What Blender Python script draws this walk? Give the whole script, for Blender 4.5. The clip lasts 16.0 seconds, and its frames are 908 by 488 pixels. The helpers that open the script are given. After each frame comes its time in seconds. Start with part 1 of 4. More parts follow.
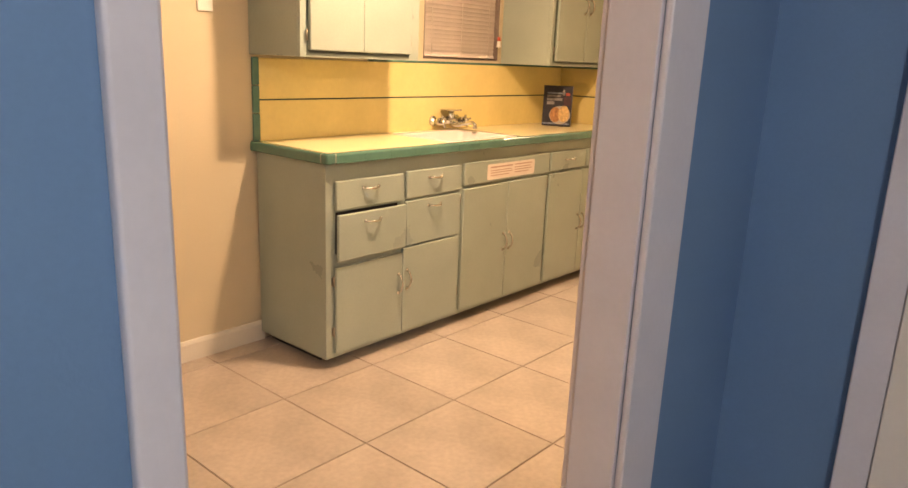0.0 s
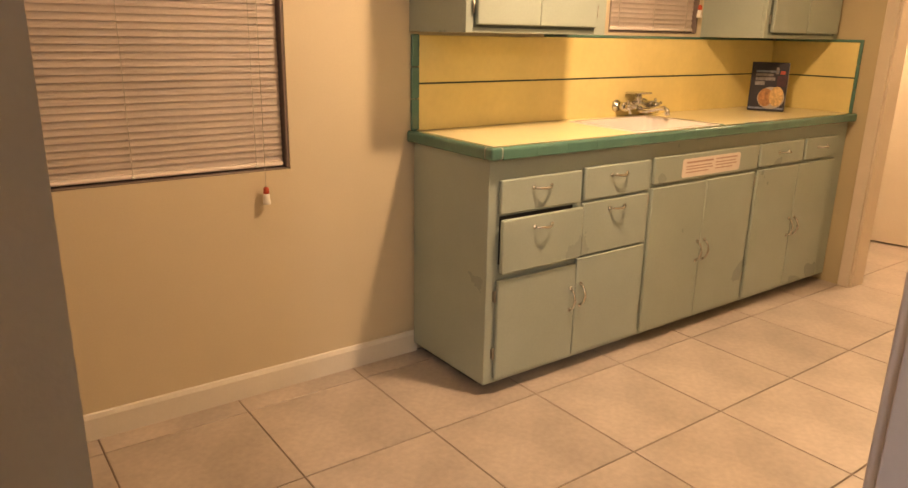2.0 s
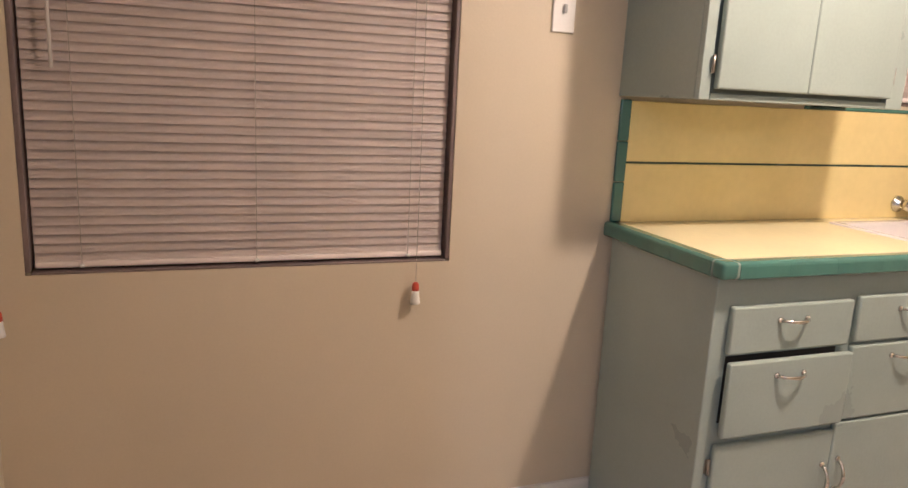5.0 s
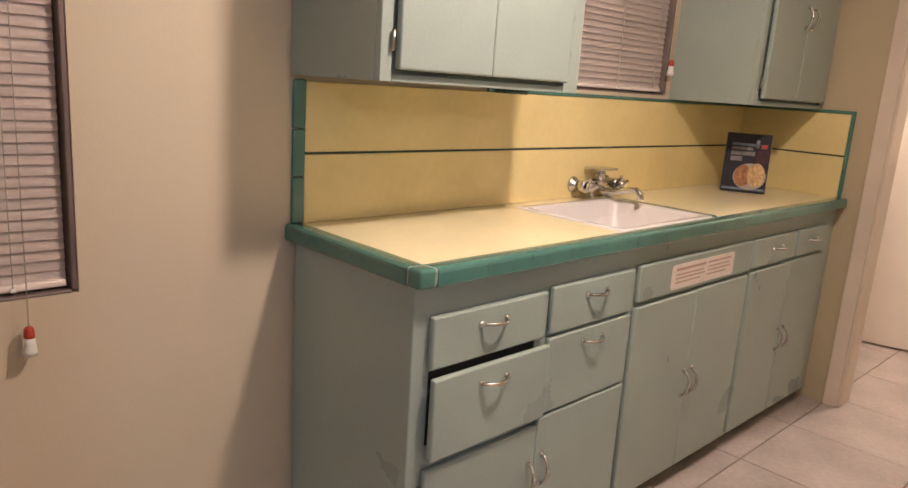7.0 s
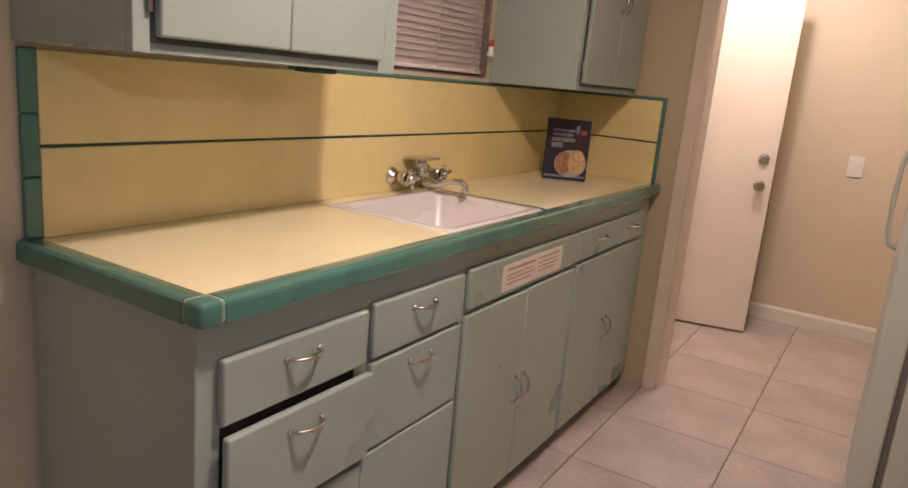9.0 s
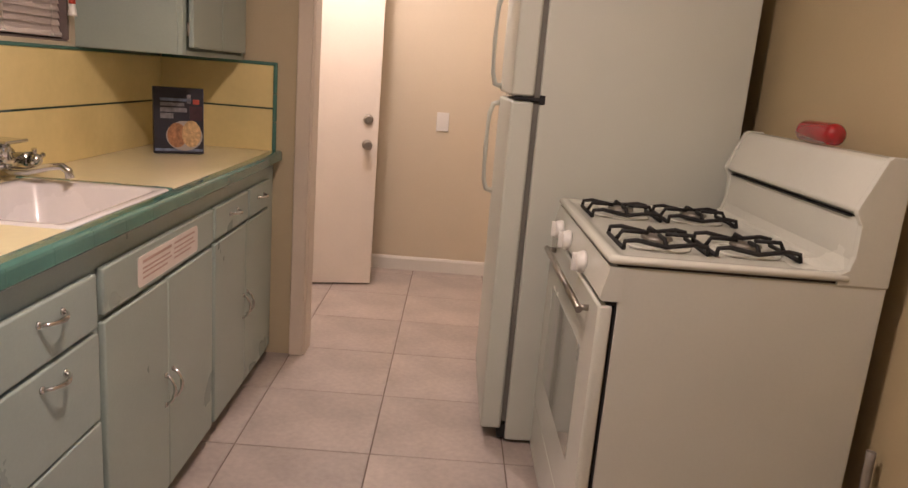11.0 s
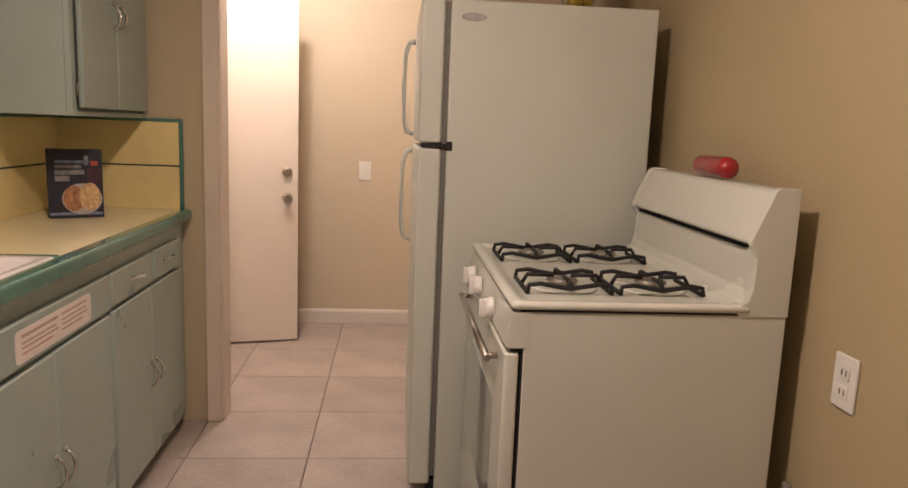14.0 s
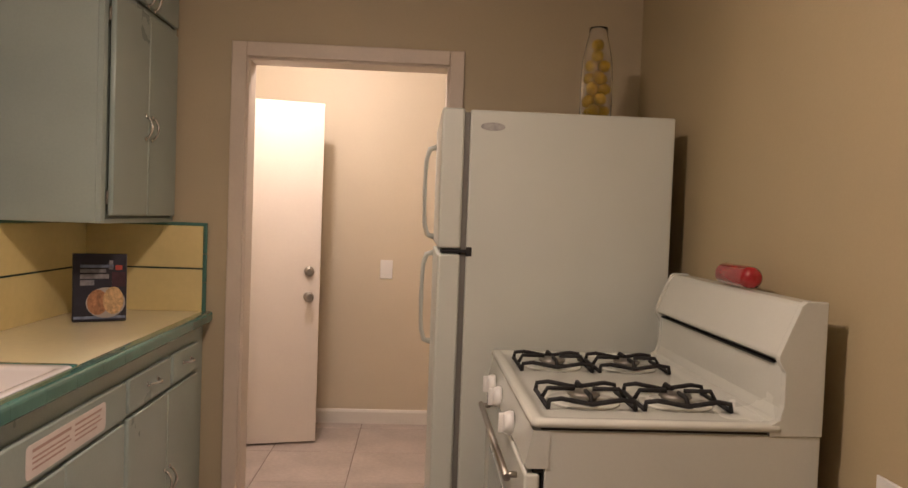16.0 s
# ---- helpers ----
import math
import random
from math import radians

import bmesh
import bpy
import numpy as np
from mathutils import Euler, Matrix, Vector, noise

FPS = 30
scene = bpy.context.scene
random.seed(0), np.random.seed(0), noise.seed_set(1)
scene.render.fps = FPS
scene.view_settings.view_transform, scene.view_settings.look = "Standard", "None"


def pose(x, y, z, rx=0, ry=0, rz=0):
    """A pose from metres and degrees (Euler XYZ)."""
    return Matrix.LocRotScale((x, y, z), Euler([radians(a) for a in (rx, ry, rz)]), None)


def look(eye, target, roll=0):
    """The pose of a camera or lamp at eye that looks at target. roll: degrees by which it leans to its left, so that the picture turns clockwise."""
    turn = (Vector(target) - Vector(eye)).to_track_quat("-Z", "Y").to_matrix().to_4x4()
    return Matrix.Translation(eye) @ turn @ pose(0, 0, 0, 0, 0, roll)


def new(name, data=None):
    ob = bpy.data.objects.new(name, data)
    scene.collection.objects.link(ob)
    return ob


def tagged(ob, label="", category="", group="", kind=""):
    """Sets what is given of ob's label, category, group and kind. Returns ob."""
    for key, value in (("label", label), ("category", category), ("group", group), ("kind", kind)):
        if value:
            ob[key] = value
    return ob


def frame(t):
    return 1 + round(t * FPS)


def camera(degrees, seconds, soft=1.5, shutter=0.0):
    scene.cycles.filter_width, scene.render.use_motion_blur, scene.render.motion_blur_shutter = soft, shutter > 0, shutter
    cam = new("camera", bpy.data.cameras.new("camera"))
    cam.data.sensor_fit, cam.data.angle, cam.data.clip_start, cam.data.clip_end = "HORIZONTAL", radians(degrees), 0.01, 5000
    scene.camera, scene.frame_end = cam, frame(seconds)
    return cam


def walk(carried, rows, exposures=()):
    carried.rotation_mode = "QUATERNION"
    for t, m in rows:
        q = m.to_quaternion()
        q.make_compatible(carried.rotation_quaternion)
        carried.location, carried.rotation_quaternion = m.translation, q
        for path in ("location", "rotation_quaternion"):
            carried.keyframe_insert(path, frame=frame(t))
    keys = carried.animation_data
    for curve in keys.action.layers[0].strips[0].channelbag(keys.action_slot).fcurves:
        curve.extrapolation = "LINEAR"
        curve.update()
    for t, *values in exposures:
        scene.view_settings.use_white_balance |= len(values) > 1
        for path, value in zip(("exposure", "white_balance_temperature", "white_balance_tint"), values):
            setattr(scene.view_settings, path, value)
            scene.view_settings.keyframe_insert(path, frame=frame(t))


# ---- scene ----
cam = camera(64.6, 16.0)
PATH = [
    (0, (2.806, -1.872, 1.348), (1.549, -0.398, 0.850), 2.4),
    (0.5, (2.781, -1.781, 1.343), (1.359, -0.460, 0.858), 4.1),
    (1, (2.657, -1.701, 1.339), (1.223, -0.403, 0.829), 4.2),
    (1.5, (2.530, -1.639, 1.338), (1.102, -0.349, 0.793), 2.7),
    (2, (2.423, -1.552, 1.332), (0.874, -0.420, 0.767), 1.1),
    (2.5, (2.369, -1.394, 1.316), (0.665, -0.489, 0.788), 3.4),
    (3, (2.307, -1.279, 1.299), (0.484, -0.605, 0.826), 2.0),
    (3.5, (2.159, -1.295, 1.289), (0.354, -0.573, 0.820), 3.0),
    (6, (1.778, -1.047, 1.349), (-0.071, -0.394, 0.957), 2.9),
    (6.5, (1.712, -0.981, 1.337), (0.018, -0.001, 0.925), 2.8),
    (7, (1.612, -0.977, 1.339), (0.214, 0.385, 0.903), 3.9),
    (7.5, (1.554, -0.943, 1.317), (0.287, 0.529, 0.838), 3.6),
    (8, (1.484, -0.841, 1.322), (0.242, 0.66, 0.87), 3.6),
    (8.5, (1.459, -0.77, 1.318), (0.255, 0.766, 0.879), 3.9),
    (9, (1.419, -0.74, 1.34), (0.419, 0.933, 0.889), 5.3),
    (9.5, (1.335, -0.743, 1.338), (0.574, 1.05, 0.884), 5.5),
    (10, (1.272, -0.735, 1.338), (0.817, 1.162, 0.894), 5.5),
    (12.5, (1.354, -0.664, 1.323), (1.62, 1.264, 0.864), 3.4),
    (13, (1.369, -0.661, 1.33), (1.621, 1.286, 0.947), 3.1),
    (13.5, (1.384, -0.661, 1.336), (1.598, 1.297, 0.987), 2.6),
    (14, (1.395, -0.657, 1.342), (1.57, 1.31, 1.024), 2.3),
    (14.5, (1.401, -0.651, 1.347), (1.541, 1.324, 1.065), 2.6),
    (15, (1.405, -0.655, 1.357), (1.524, 1.327, 1.119), 2.3),
    (15.5, (1.413, -0.632, 1.366), (1.524, 1.357, 1.196), 2.4),
    (16, (1.406, -0.639, 1.391), (1.51, 1.357, 1.321), 2.1),
]
EXPOSURES = [
    (0.0, 0.86, 9400, 15), (0.6, 0.58, 15000, 15), (1.7, 0.46, 13800, 15), (2.1, 0.46, 9000, 15), (2.6, 0.47, 6900, 16), (3.3, 0.46, 6100, 15),
    (6.0, 0.35, 5900, 13), (8.0, 0.01, 5900, 15), (10.0, -0.22, 5800, 19), (12.5, 0.02, 6000, 15), (14.0, -0.14, 6000, 15), (16.0, -0.36, 6000, 15),
]
walk(cam, [(t, look(eye, target, roll)) for t, eye, target, roll in PATH], EXPOSURES)

# ---------------------------------------------------------------- world and light
world = bpy.data.worlds.new("night")
scene.world = world
world.use_nodes = True
sky = world.node_tree.nodes.new("ShaderNodeTexSky")
sky.sky_type, sky.sun_disc, sky.sun_elevation = "NISHITA", False, radians(-4)
world.node_tree.links.new(sky.outputs[0], world.node_tree.nodes["Background"].inputs["Color"])
world.node_tree.nodes["Background"].inputs["Strength"].default_value = 0.05


def lamp(name, at, watts, colour, radius):
    data = bpy.data.lights.new(name, "POINT")
    data.energy, data.color, data.shadow_soft_size = watts, colour, radius
    ob = new(name, data)
    ob.location = at
    return ob


KITCHEN_LAMP = (1.09, 0.345, 2.27)
HALL_LAMP = (0.80, 3.02, 2.38)
BLUE_LAMP = (4.04, -2.44, 2.35)
lamp("kitchen_bulb", KITCHEN_LAMP, 28, (1.0, 0.775, 0.60), 0.05)
# most of the kitchen's light leaves its fixture downwards
down = bpy.data.lights.new("kitchen_diffuser", "AREA")
down.shape, down.size, down.energy, down.color = "DISK", 0.13, 17, (1.0, 0.775, 0.60)
new("kitchen_diffuser", down).location = (KITCHEN_LAMP[0], KITCHEN_LAMP[1], KITCHEN_LAMP[2] - 0.01)
lamp("hall_bulb", HALL_LAMP, 58, (1.0, 0.83, 0.70), 0.05)
lamp("blue_room_bulb", BLUE_LAMP, 54, (0.70, 0.81, 1.0), 0.08)


# ---------------------------------------------------------------- materials
def material(name, colour, rough=0.5, metal=0.0, vary=0.06, scale=3.0, grain=60.0, bump=0.05, spec=0.5, coat=0.0, rough_vary=0.08, each=0.0):
    """Principled paint-like surface: cloudy stains, fine grain, bump and uneven gloss."""
    m = bpy.data.materials.new(name)
    m.use_nodes = True
    n, l = m.node_tree.nodes, m.node_tree.links
    b = n["Principled BSDF"]
    b.inputs["Metallic"].default_value = metal
    b.inputs["Specular IOR Level"].default_value = spec
    b.inputs["Coat Weight"].default_value = coat
    where = n.new("ShaderNodeTexCoord")
    big, fine = n.new("ShaderNodeTexNoise"), n.new("ShaderNodeTexNoise")
    big.inputs["Scale"].default_value, big.inputs["Detail"].default_value = scale, 5.0
    fine.inputs["Scale"].default_value, fine.inputs["Detail"].default_value = grain, 3.0
    for t in (big, fine):
        l.new(where.outputs["Object"], t.inputs["Vector"])
    span = n.new("ShaderNodeMapRange")
    span.inputs["From Min"].default_value, span.inputs["From Max"].default_value = 0.3, 0.7
    span.inputs["To Min"].default_value, span.inputs["To Max"].default_value = 1.0 - vary, 1.0 + vary
    l.new(big.outputs["Fac"], span.inputs["Value"])
    span2 = n.new("ShaderNodeMapRange")
    span2.inputs["From Min"].default_value, span2.inputs["From Max"].default_value = 0.3, 0.7
    span2.inputs["To Min"].default_value, span2.inputs["To Max"].default_value = 1.0 - vary * 0.4, 1.0 + vary * 0.4
    l.new(fine.outputs["Fac"], span2.inputs["Value"])
    mul = n.new("ShaderNodeMath")
    mul.operation = "MULTIPLY"
    l.new(span.outputs[0], mul.inputs[0])
    l.new(span2.outputs[0], mul.inputs[1])
    last = mul
    if each:
        info = n.new("ShaderNodeObjectInfo")
        r = n.new("ShaderNodeMapRange")
        r.inputs["To Min"].default_value, r.inputs["To Max"].default_value = 1.0 - each, 1.0 + each
        l.new(info.outputs["Random"], r.inputs["Value"])
        last = n.new("ShaderNodeMath")
        last.operation = "MULTIPLY"
        l.new(mul.outputs[0], last.inputs[0])
        l.new(r.outputs[0], last.inputs[1])
    mix = n.new("ShaderNodeVectorMath")
    mix.operation = "SCALE"
    mix.inputs[0].default_value = colour
    l.new(last.outputs[0], mix.inputs["Scale"])
    l.new(mix.outputs[0], b.inputs["Base Color"])
    rr = n.new("ShaderNodeMapRange")
    rr.inputs["To Min"].default_value, rr.inputs["To Max"].default_value = max(0.02, rough - rough_vary), min(1.0, rough + rough_vary)
    l.new(big.outputs["Fac"], rr.inputs["Value"])
    l.new(rr.outputs[0], b.inputs["Roughness"])
    if bump:
        bp = n.new("ShaderNodeBump")
        bp.inputs["Strength"].default_value, bp.inputs["Distance"].default_value = bump, 0.004
        l.new(fine.outputs["Fac"], bp.inputs["Height"])
        l.new(bp.outputs[0], b.inputs["Normal"])
    return m


def floor_tile_material():
    """Beige-grey porcelain with soft clouds, each tile a little different."""
    m = material("floor_tile_porcelain", (0.435, 0.37, 0.33), 0.38, vary=0.19, scale=3.2, grain=45, bump=0.04, each=0.05)
    return m


def glass_material(name, tint=(1, 1, 1), rough=0.0):
    m = bpy.data.materials.new(name)
    m.use_nodes = True
    b = m.node_tree.nodes["Principled BSDF"]
    b.inputs["Base Color"].default_value = (*tint, 1)
    b.inputs["Transmission Weight"].default_value = 1.0
    b.inputs["Roughness"].default_value = rough
    b.inputs["IOR"].default_value = 1.45
    return m


BEIGE = material("beige_wall_paint", (0.60, 0.515, 0.382), 0.55, vary=0.035, scale=1.6, grain=140, bump=0.10)
# Beige paint dimmed and yellowed: the north wall's weaker light is in its colour.
BEIGE_DIM = material("beige_paint_dimmed", (0.475, 0.395, 0.262), 0.55, vary=0.035, scale=1.6, grain=140, bump=0.10)
# Same beige again, darker: shade on the stove wall is put into it.
BEIGE_SHADED = material("beige_paint_shaded", (0.435, 0.352, 0.208), 0.55, vary=0.035, scale=1.6, grain=140, bump=0.10)
BLUE = material("blue_wall_paint", (0.115, 0.225, 0.38), 0.6, vary=0.05, scale=1.5, grain=140, bump=0.10)
CEIL = material("ceiling_paint", (0.78, 0.74, 0.67), 0.8, vary=0.03, scale=1.2, grain=120, bump=0.12)
TRIM = material("white_trim_paint", (0.70, 0.66, 0.60), 0.4, vary=0.04, scale=5, grain=90, bump=0.05)
CASING = material("cream_casing_paint", (0.65, 0.555, 0.46), 0.45, vary=0.04, scale=5, grain=90, bump=0.05)
BLUE_CASING = material("white_casing_paint", (0.64, 0.60, 0.63), 0.4, vary=0.04, scale=5, grain=90, bump=0.05)
SAGE = material("sage_green_cabinet_paint", (0.325, 0.382, 0.345), 0.30, vary=0.06, scale=3.5, grain=110, bump=0.09)
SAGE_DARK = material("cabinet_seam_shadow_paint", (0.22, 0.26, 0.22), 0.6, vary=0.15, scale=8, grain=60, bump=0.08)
# Near black: shade of the toe recess and behind the ajar drawer, as colour.
RECESS_SHADE = material("recess_shade_paint", (0.035, 0.030, 0.026), 0.7, vary=0.2, scale=8, bump=0.08)
YELLOW = material("yellow_ceramic", (0.80, 0.655, 0.315), 0.20, vary=0.05, scale=4, grain=40, bump=0.03, coat=0.2)
CREAM_TOP = material("pale_yellow_counter_ceramic", (0.84, 0.745, 0.475), 0.34, vary=0.05, scale=5, grain=40, bump=0.03, coat=0.2)
GREEN = material("jade_green_glazed_tile", (0.070, 0.185, 0.152), 0.18, vary=0.08, scale=9, grain=50, bump=0.04, coat=0.4, each=0.03)
LINER = material("dark_green_liner_tile", (0.03, 0.065, 0.05), 0.25, vary=0.12, scale=9)
GROUT = material("grout", (0.20, 0.155, 0.125), 0.9, vary=0.2, scale=12, grain=90, bump=0.3)
PALE_GROUT = material("pale_green_grout", (0.24, 0.31, 0.26), 0.8, vary=0.12, scale=14, grain=90, bump=0.2)
TILE = floor_tile_material()
PORCELAIN = material("white_porcelain", (0.78, 0.74, 0.735), 0.26, vary=0.03, scale=4, bump=0.0, coat=0.6)
CHROME = material("chrome", (0.62, 0.60, 0.57), 0.16, metal=1.0, vary=0.08, scale=14, bump=0.02)
NICKEL = material("satin_nickel", (0.42, 0.38, 0.33), 0.32, metal=1.0, vary=0.1, scale=14, bump=0.02)
ENAMEL = material("white_appliance_enamel", (0.60, 0.605, 0.54), 0.24, vary=0.03, scale=2.5, grain=130, bump=0.05, coat=0.3)
FRIDGE = material("white_textured_fridge_steel", (0.575, 0.59, 0.525), 0.36, vary=0.03, scale=2.0, grain=260, bump=0.16)
GASKET = material("grey_gasket_rubber", (0.16, 0.15, 0.13), 0.7, vary=0.1)
BLACK = material("black_cast_iron", (0.008, 0.007, 0.007), 0.72, vary=0.25, scale=14, grain=120, bump=0.2)
# Near black: the kick grille's own colour, and shade painted into gaps and slots.
DARK = material("dark_grille_and_gap_shade", (0.012, 0.011, 0.010), 0.8, vary=0.2)
# Lightened glass: the white fridge's reflection is put into the colour.
OVEN_GLASS = material("oven_glass_painted_reflection", (0.30, 0.305, 0.275), 0.10, vary=0.1, bump=0.0, coat=0.5)
ALU = material("grey_burner_aluminium", (0.28, 0.26, 0.23), 0.45, metal=0.8, vary=0.2, scale=12)
VINYL = material("blind_slat_vinyl", (0.84, 0.745, 0.695), 0.42, vary=0.05, scale=6, grain=60, bump=0.02, each=0.05)
FRAME = material("brown_window_frame", (0.19, 0.145, 0.135), 0.5, vary=0.15, scale=8)
DOOR = material("door_gloss_paint", (0.74, 0.665, 0.585), 0.35, vary=0.03, scale=3, grain=80, bump=0.06)
PLASTIC = material("white_plastic", (0.76, 0.74, 0.70), 0.35, vary=0.03, scale=8, bump=0.0)
RED = material("glossy_red_plastic", (0.30, 0.006, 0.010), 0.12, vary=0.06, scale=10, bump=0.0, coat=0.6)
RED_TAG = material("red_tag_plastic", (0.50, 0.06, 0.03), 0.4, vary=0.08)
CORD = material("white_cord", (0.50, 0.45, 0.39), 0.7, vary=0.06, scale=20)
LEMON = material("lemon_skin", (0.60, 0.40, 0.02), 0.38, vary=0.12, scale=14, grain=180, bump=0.2, each=0.12)
GLASS = glass_material("clear_glass")
PANE = glass_material("window_glass", (0.92, 0.95, 0.94))
NAVY = material("dark_blue_card", (0.014, 0.013, 0.026), 0.40, vary=0.25, scale=12, bump=0.02)
CARD_SIDE = material("pale_blue_card_edge", (0.42, 0.42, 0.48), 0.45, vary=0.1, scale=12)
PRINT_WHITE = material("white_print", (0.42, 0.38, 0.36), 0.4, vary=0.06)
PRINT_ORANGE = material("orange_brown_print", (0.36, 0.17, 0.08), 0.4, vary=0.45, scale=45, grain=150)
PRINT_GREY = material("pale_grey_print", (0.20, 0.19, 0.21), 0.4, vary=0.35, scale=40)
PRINT_SCARLET = material("scarlet_print", (0.42, 0.06, 0.04), 0.4, vary=0.15, scale=30)
PRINT_PLUM = material("dark_plum_print", (0.045, 0.012, 0.022), 0.4, vary=0.3, scale=30)
PRINT_TAN = material("tan_print", (0.60, 0.40, 0.20), 0.4, vary=0.35, scale=60, grain=150)
PRINT_RED = material("dark_red_print", (0.50, 0.33, 0.28), 0.5, vary=0.1)
PRINT_BLUE = material("steel_blue_print", (0.16, 0.20, 0.30), 0.4, vary=0.35, scale=40)
STICKER = material("pinkish_white_sticker", (0.78, 0.69, 0.64), 0.5, vary=0.05, scale=14)
SMUDGE = material("grey_badge", (0.33, 0.32, 0.30), 0.4, vary=0.2, scale=30)
BRASS = material("aged_steel_pipe", (0.12, 0.10, 0.085), 0.45, metal=0.9, vary=0.25, scale=20)
RUBBER = material("braided_gas_hose", (0.20, 0.175, 0.145), 0.5, vary=0.2, scale=20)


# ---------------------------------------------------------------- mesh helpers
def part(name, bm, mat, parent=None, label=""):
    """Links a bmesh as one mesh object, under a thing or a part."""
    me = bpy.data.meshes.new(name)
    bmesh.ops.recalc_face_normals(bm, faces=bm.faces)
    bm.to_mesh(me)
    bm.free()
    me.materials.append(mat)
    ob = new(name, me)
    if parent:
        ob.parent = parent
        ob.matrix_parent_inverse = parent.matrix_world.inverted() if parent.type != "EMPTY" else Matrix.Translation(-parent.location)
    if label:
        ob["label"] = label
    return ob


def thing(name, at, label, category, group=""):
    """An empty at a thing's base that holds its parts."""
    ob = new(name)
    ob.empty_display_size = 0.1
    ob.location = at
    return tagged(ob, label, category, group)


def box(x0, x1, y0, y1, z0, z1, bevel=0.0, seg=2, bm=None):
    """A box with rounded edges, added to bm."""
    own = bmesh.new()
    bmesh.ops.create_cube(own, size=1.0)
    for v in own.verts:
        v.co = Vector(((x0 + x1) / 2 + v.co.x * (x1 - x0), (y0 + y1) / 2 + v.co.y * (y1 - y0), (z0 + z1) / 2 + v.co.z * (z1 - z0)))
    if bevel:
        bmesh.ops.bevel(own, geom=own.edges[:] , offset=min(bevel, 0.45 * min(x1 - x0, y1 - y0, z1 - z0)), segments=seg, profile=0.5, affect="EDGES")
        if seg > 1:
            for f in own.faces:
                f.smooth = len(f.verts) == 4 and f.calc_area() < 0.02 * max(x1 - x0, y1 - y0, z1 - z0)
    return join(bm, own)


def join(bm, own):
    if bm is None:
        return own
    me = bpy.data.meshes.new("tmp")
    own.to_mesh(me)
    own.free()
    bm.from_mesh(me)
    bpy.data.meshes.remove(me)
    return bm


def prism(profile, axis, a, b, bm=None, bevel=0.0, smooth=False):
    """A profile of (u, v) pushed along an axis: 'x' takes (y, z), 'y' takes (x, z), 'z' takes (x, y)."""
    own = bmesh.new()
    place = {"x": lambda u, v, w: (w, u, v), "y": lambda u, v, w: (u, w, v), "z": lambda u, v, w: (u, v, w)}[axis]
    lo = [own.verts.new(place(u, v, a)) for u, v in profile]
    hi = [own.verts.new(place(u, v, b)) for u, v in profile]
    n = len(profile)
    own.faces.new(lo)
    own.faces.new(hi[::-1])
    for i in range(n):
        f = own.faces.new((lo[i], lo[(i + 1) % n], hi[(i + 1) % n], hi[i]))
        f.smooth = smooth
    bmesh.ops.recalc_face_normals(own, faces=own.faces)
    if bevel:
        bmesh.ops.bevel(own, geom=own.edges[:], offset=bevel, segments=2, profile=0.5, affect="EDGES")
    return join(bm, own)


def tube(points, r, seg=10, bm=None, closed=False):
    """A round bar through points."""
    own = bmesh.new()
    pts = [Vector(p) for p in points]
    rings = []
    for i, p in enumerate(pts):
        a = pts[i - 1] if i else (pts[-1] if closed else p)
        b = pts[(i + 1) % len(pts)] if (i < len(pts) - 1 or closed) else p
        d = (b - a).normalized()
        q = d.to_track_quat("Z", "Y")
        rr = r[i] if isinstance(r, (list, tuple)) else r
        rings.append([own.verts.new(p + q @ Vector((rr * math.cos(2 * math.pi * k / seg), rr * math.sin(2 * math.pi * k / seg), 0))) for k in range(seg)])
    pairs = list(zip(rings, rings[1:])) + ([(rings[-1], rings[0])] if closed else [])
    for lo, hi in pairs:
        for k in range(seg):
            f = own.faces.new((lo[k], lo[(k + 1) % seg], hi[(k + 1) % seg], hi[k]))
            f.smooth = True
    if not closed:
        own.faces.new(rings[0][::-1])
        own.faces.new(rings[-1])
    bmesh.ops.recalc_face_normals(own, faces=own.faces)
    return join(bm, own)


def lathe(profile, centre, axis="z", seg=24, bm=None):
    """A profile of (radius, height) turned about an axis through centre."""
    own = bmesh.new()
    c = Vector(centre)
    turn = {"z": lambda x, y, h: (x, y, h), "x": lambda x, y, h: (h, x, y), "y": lambda x, y, h: (x, h, y)}[axis]
    rings = []
    for r, h in profile:
        r = max(r, 0.0004)
        rings.append([own.verts.new(c + Vector(turn(r * math.cos(2 * math.pi * k / seg), r * math.sin(2 * math.pi * k / seg), h))) for k in range(seg)])
    for lo, hi in zip(rings, rings[1:]):
        for k in range(seg):
            f = own.faces.new((lo[k], lo[(k + 1) % seg], hi[(k + 1) % seg], hi[k]))
            f.smooth = True
    own.faces.new(rings[0][::-1])
    own.faces.new(rings[-1])
    bmesh.ops.recalc_face_normals(own, faces=own.faces)
    return join(bm, own)


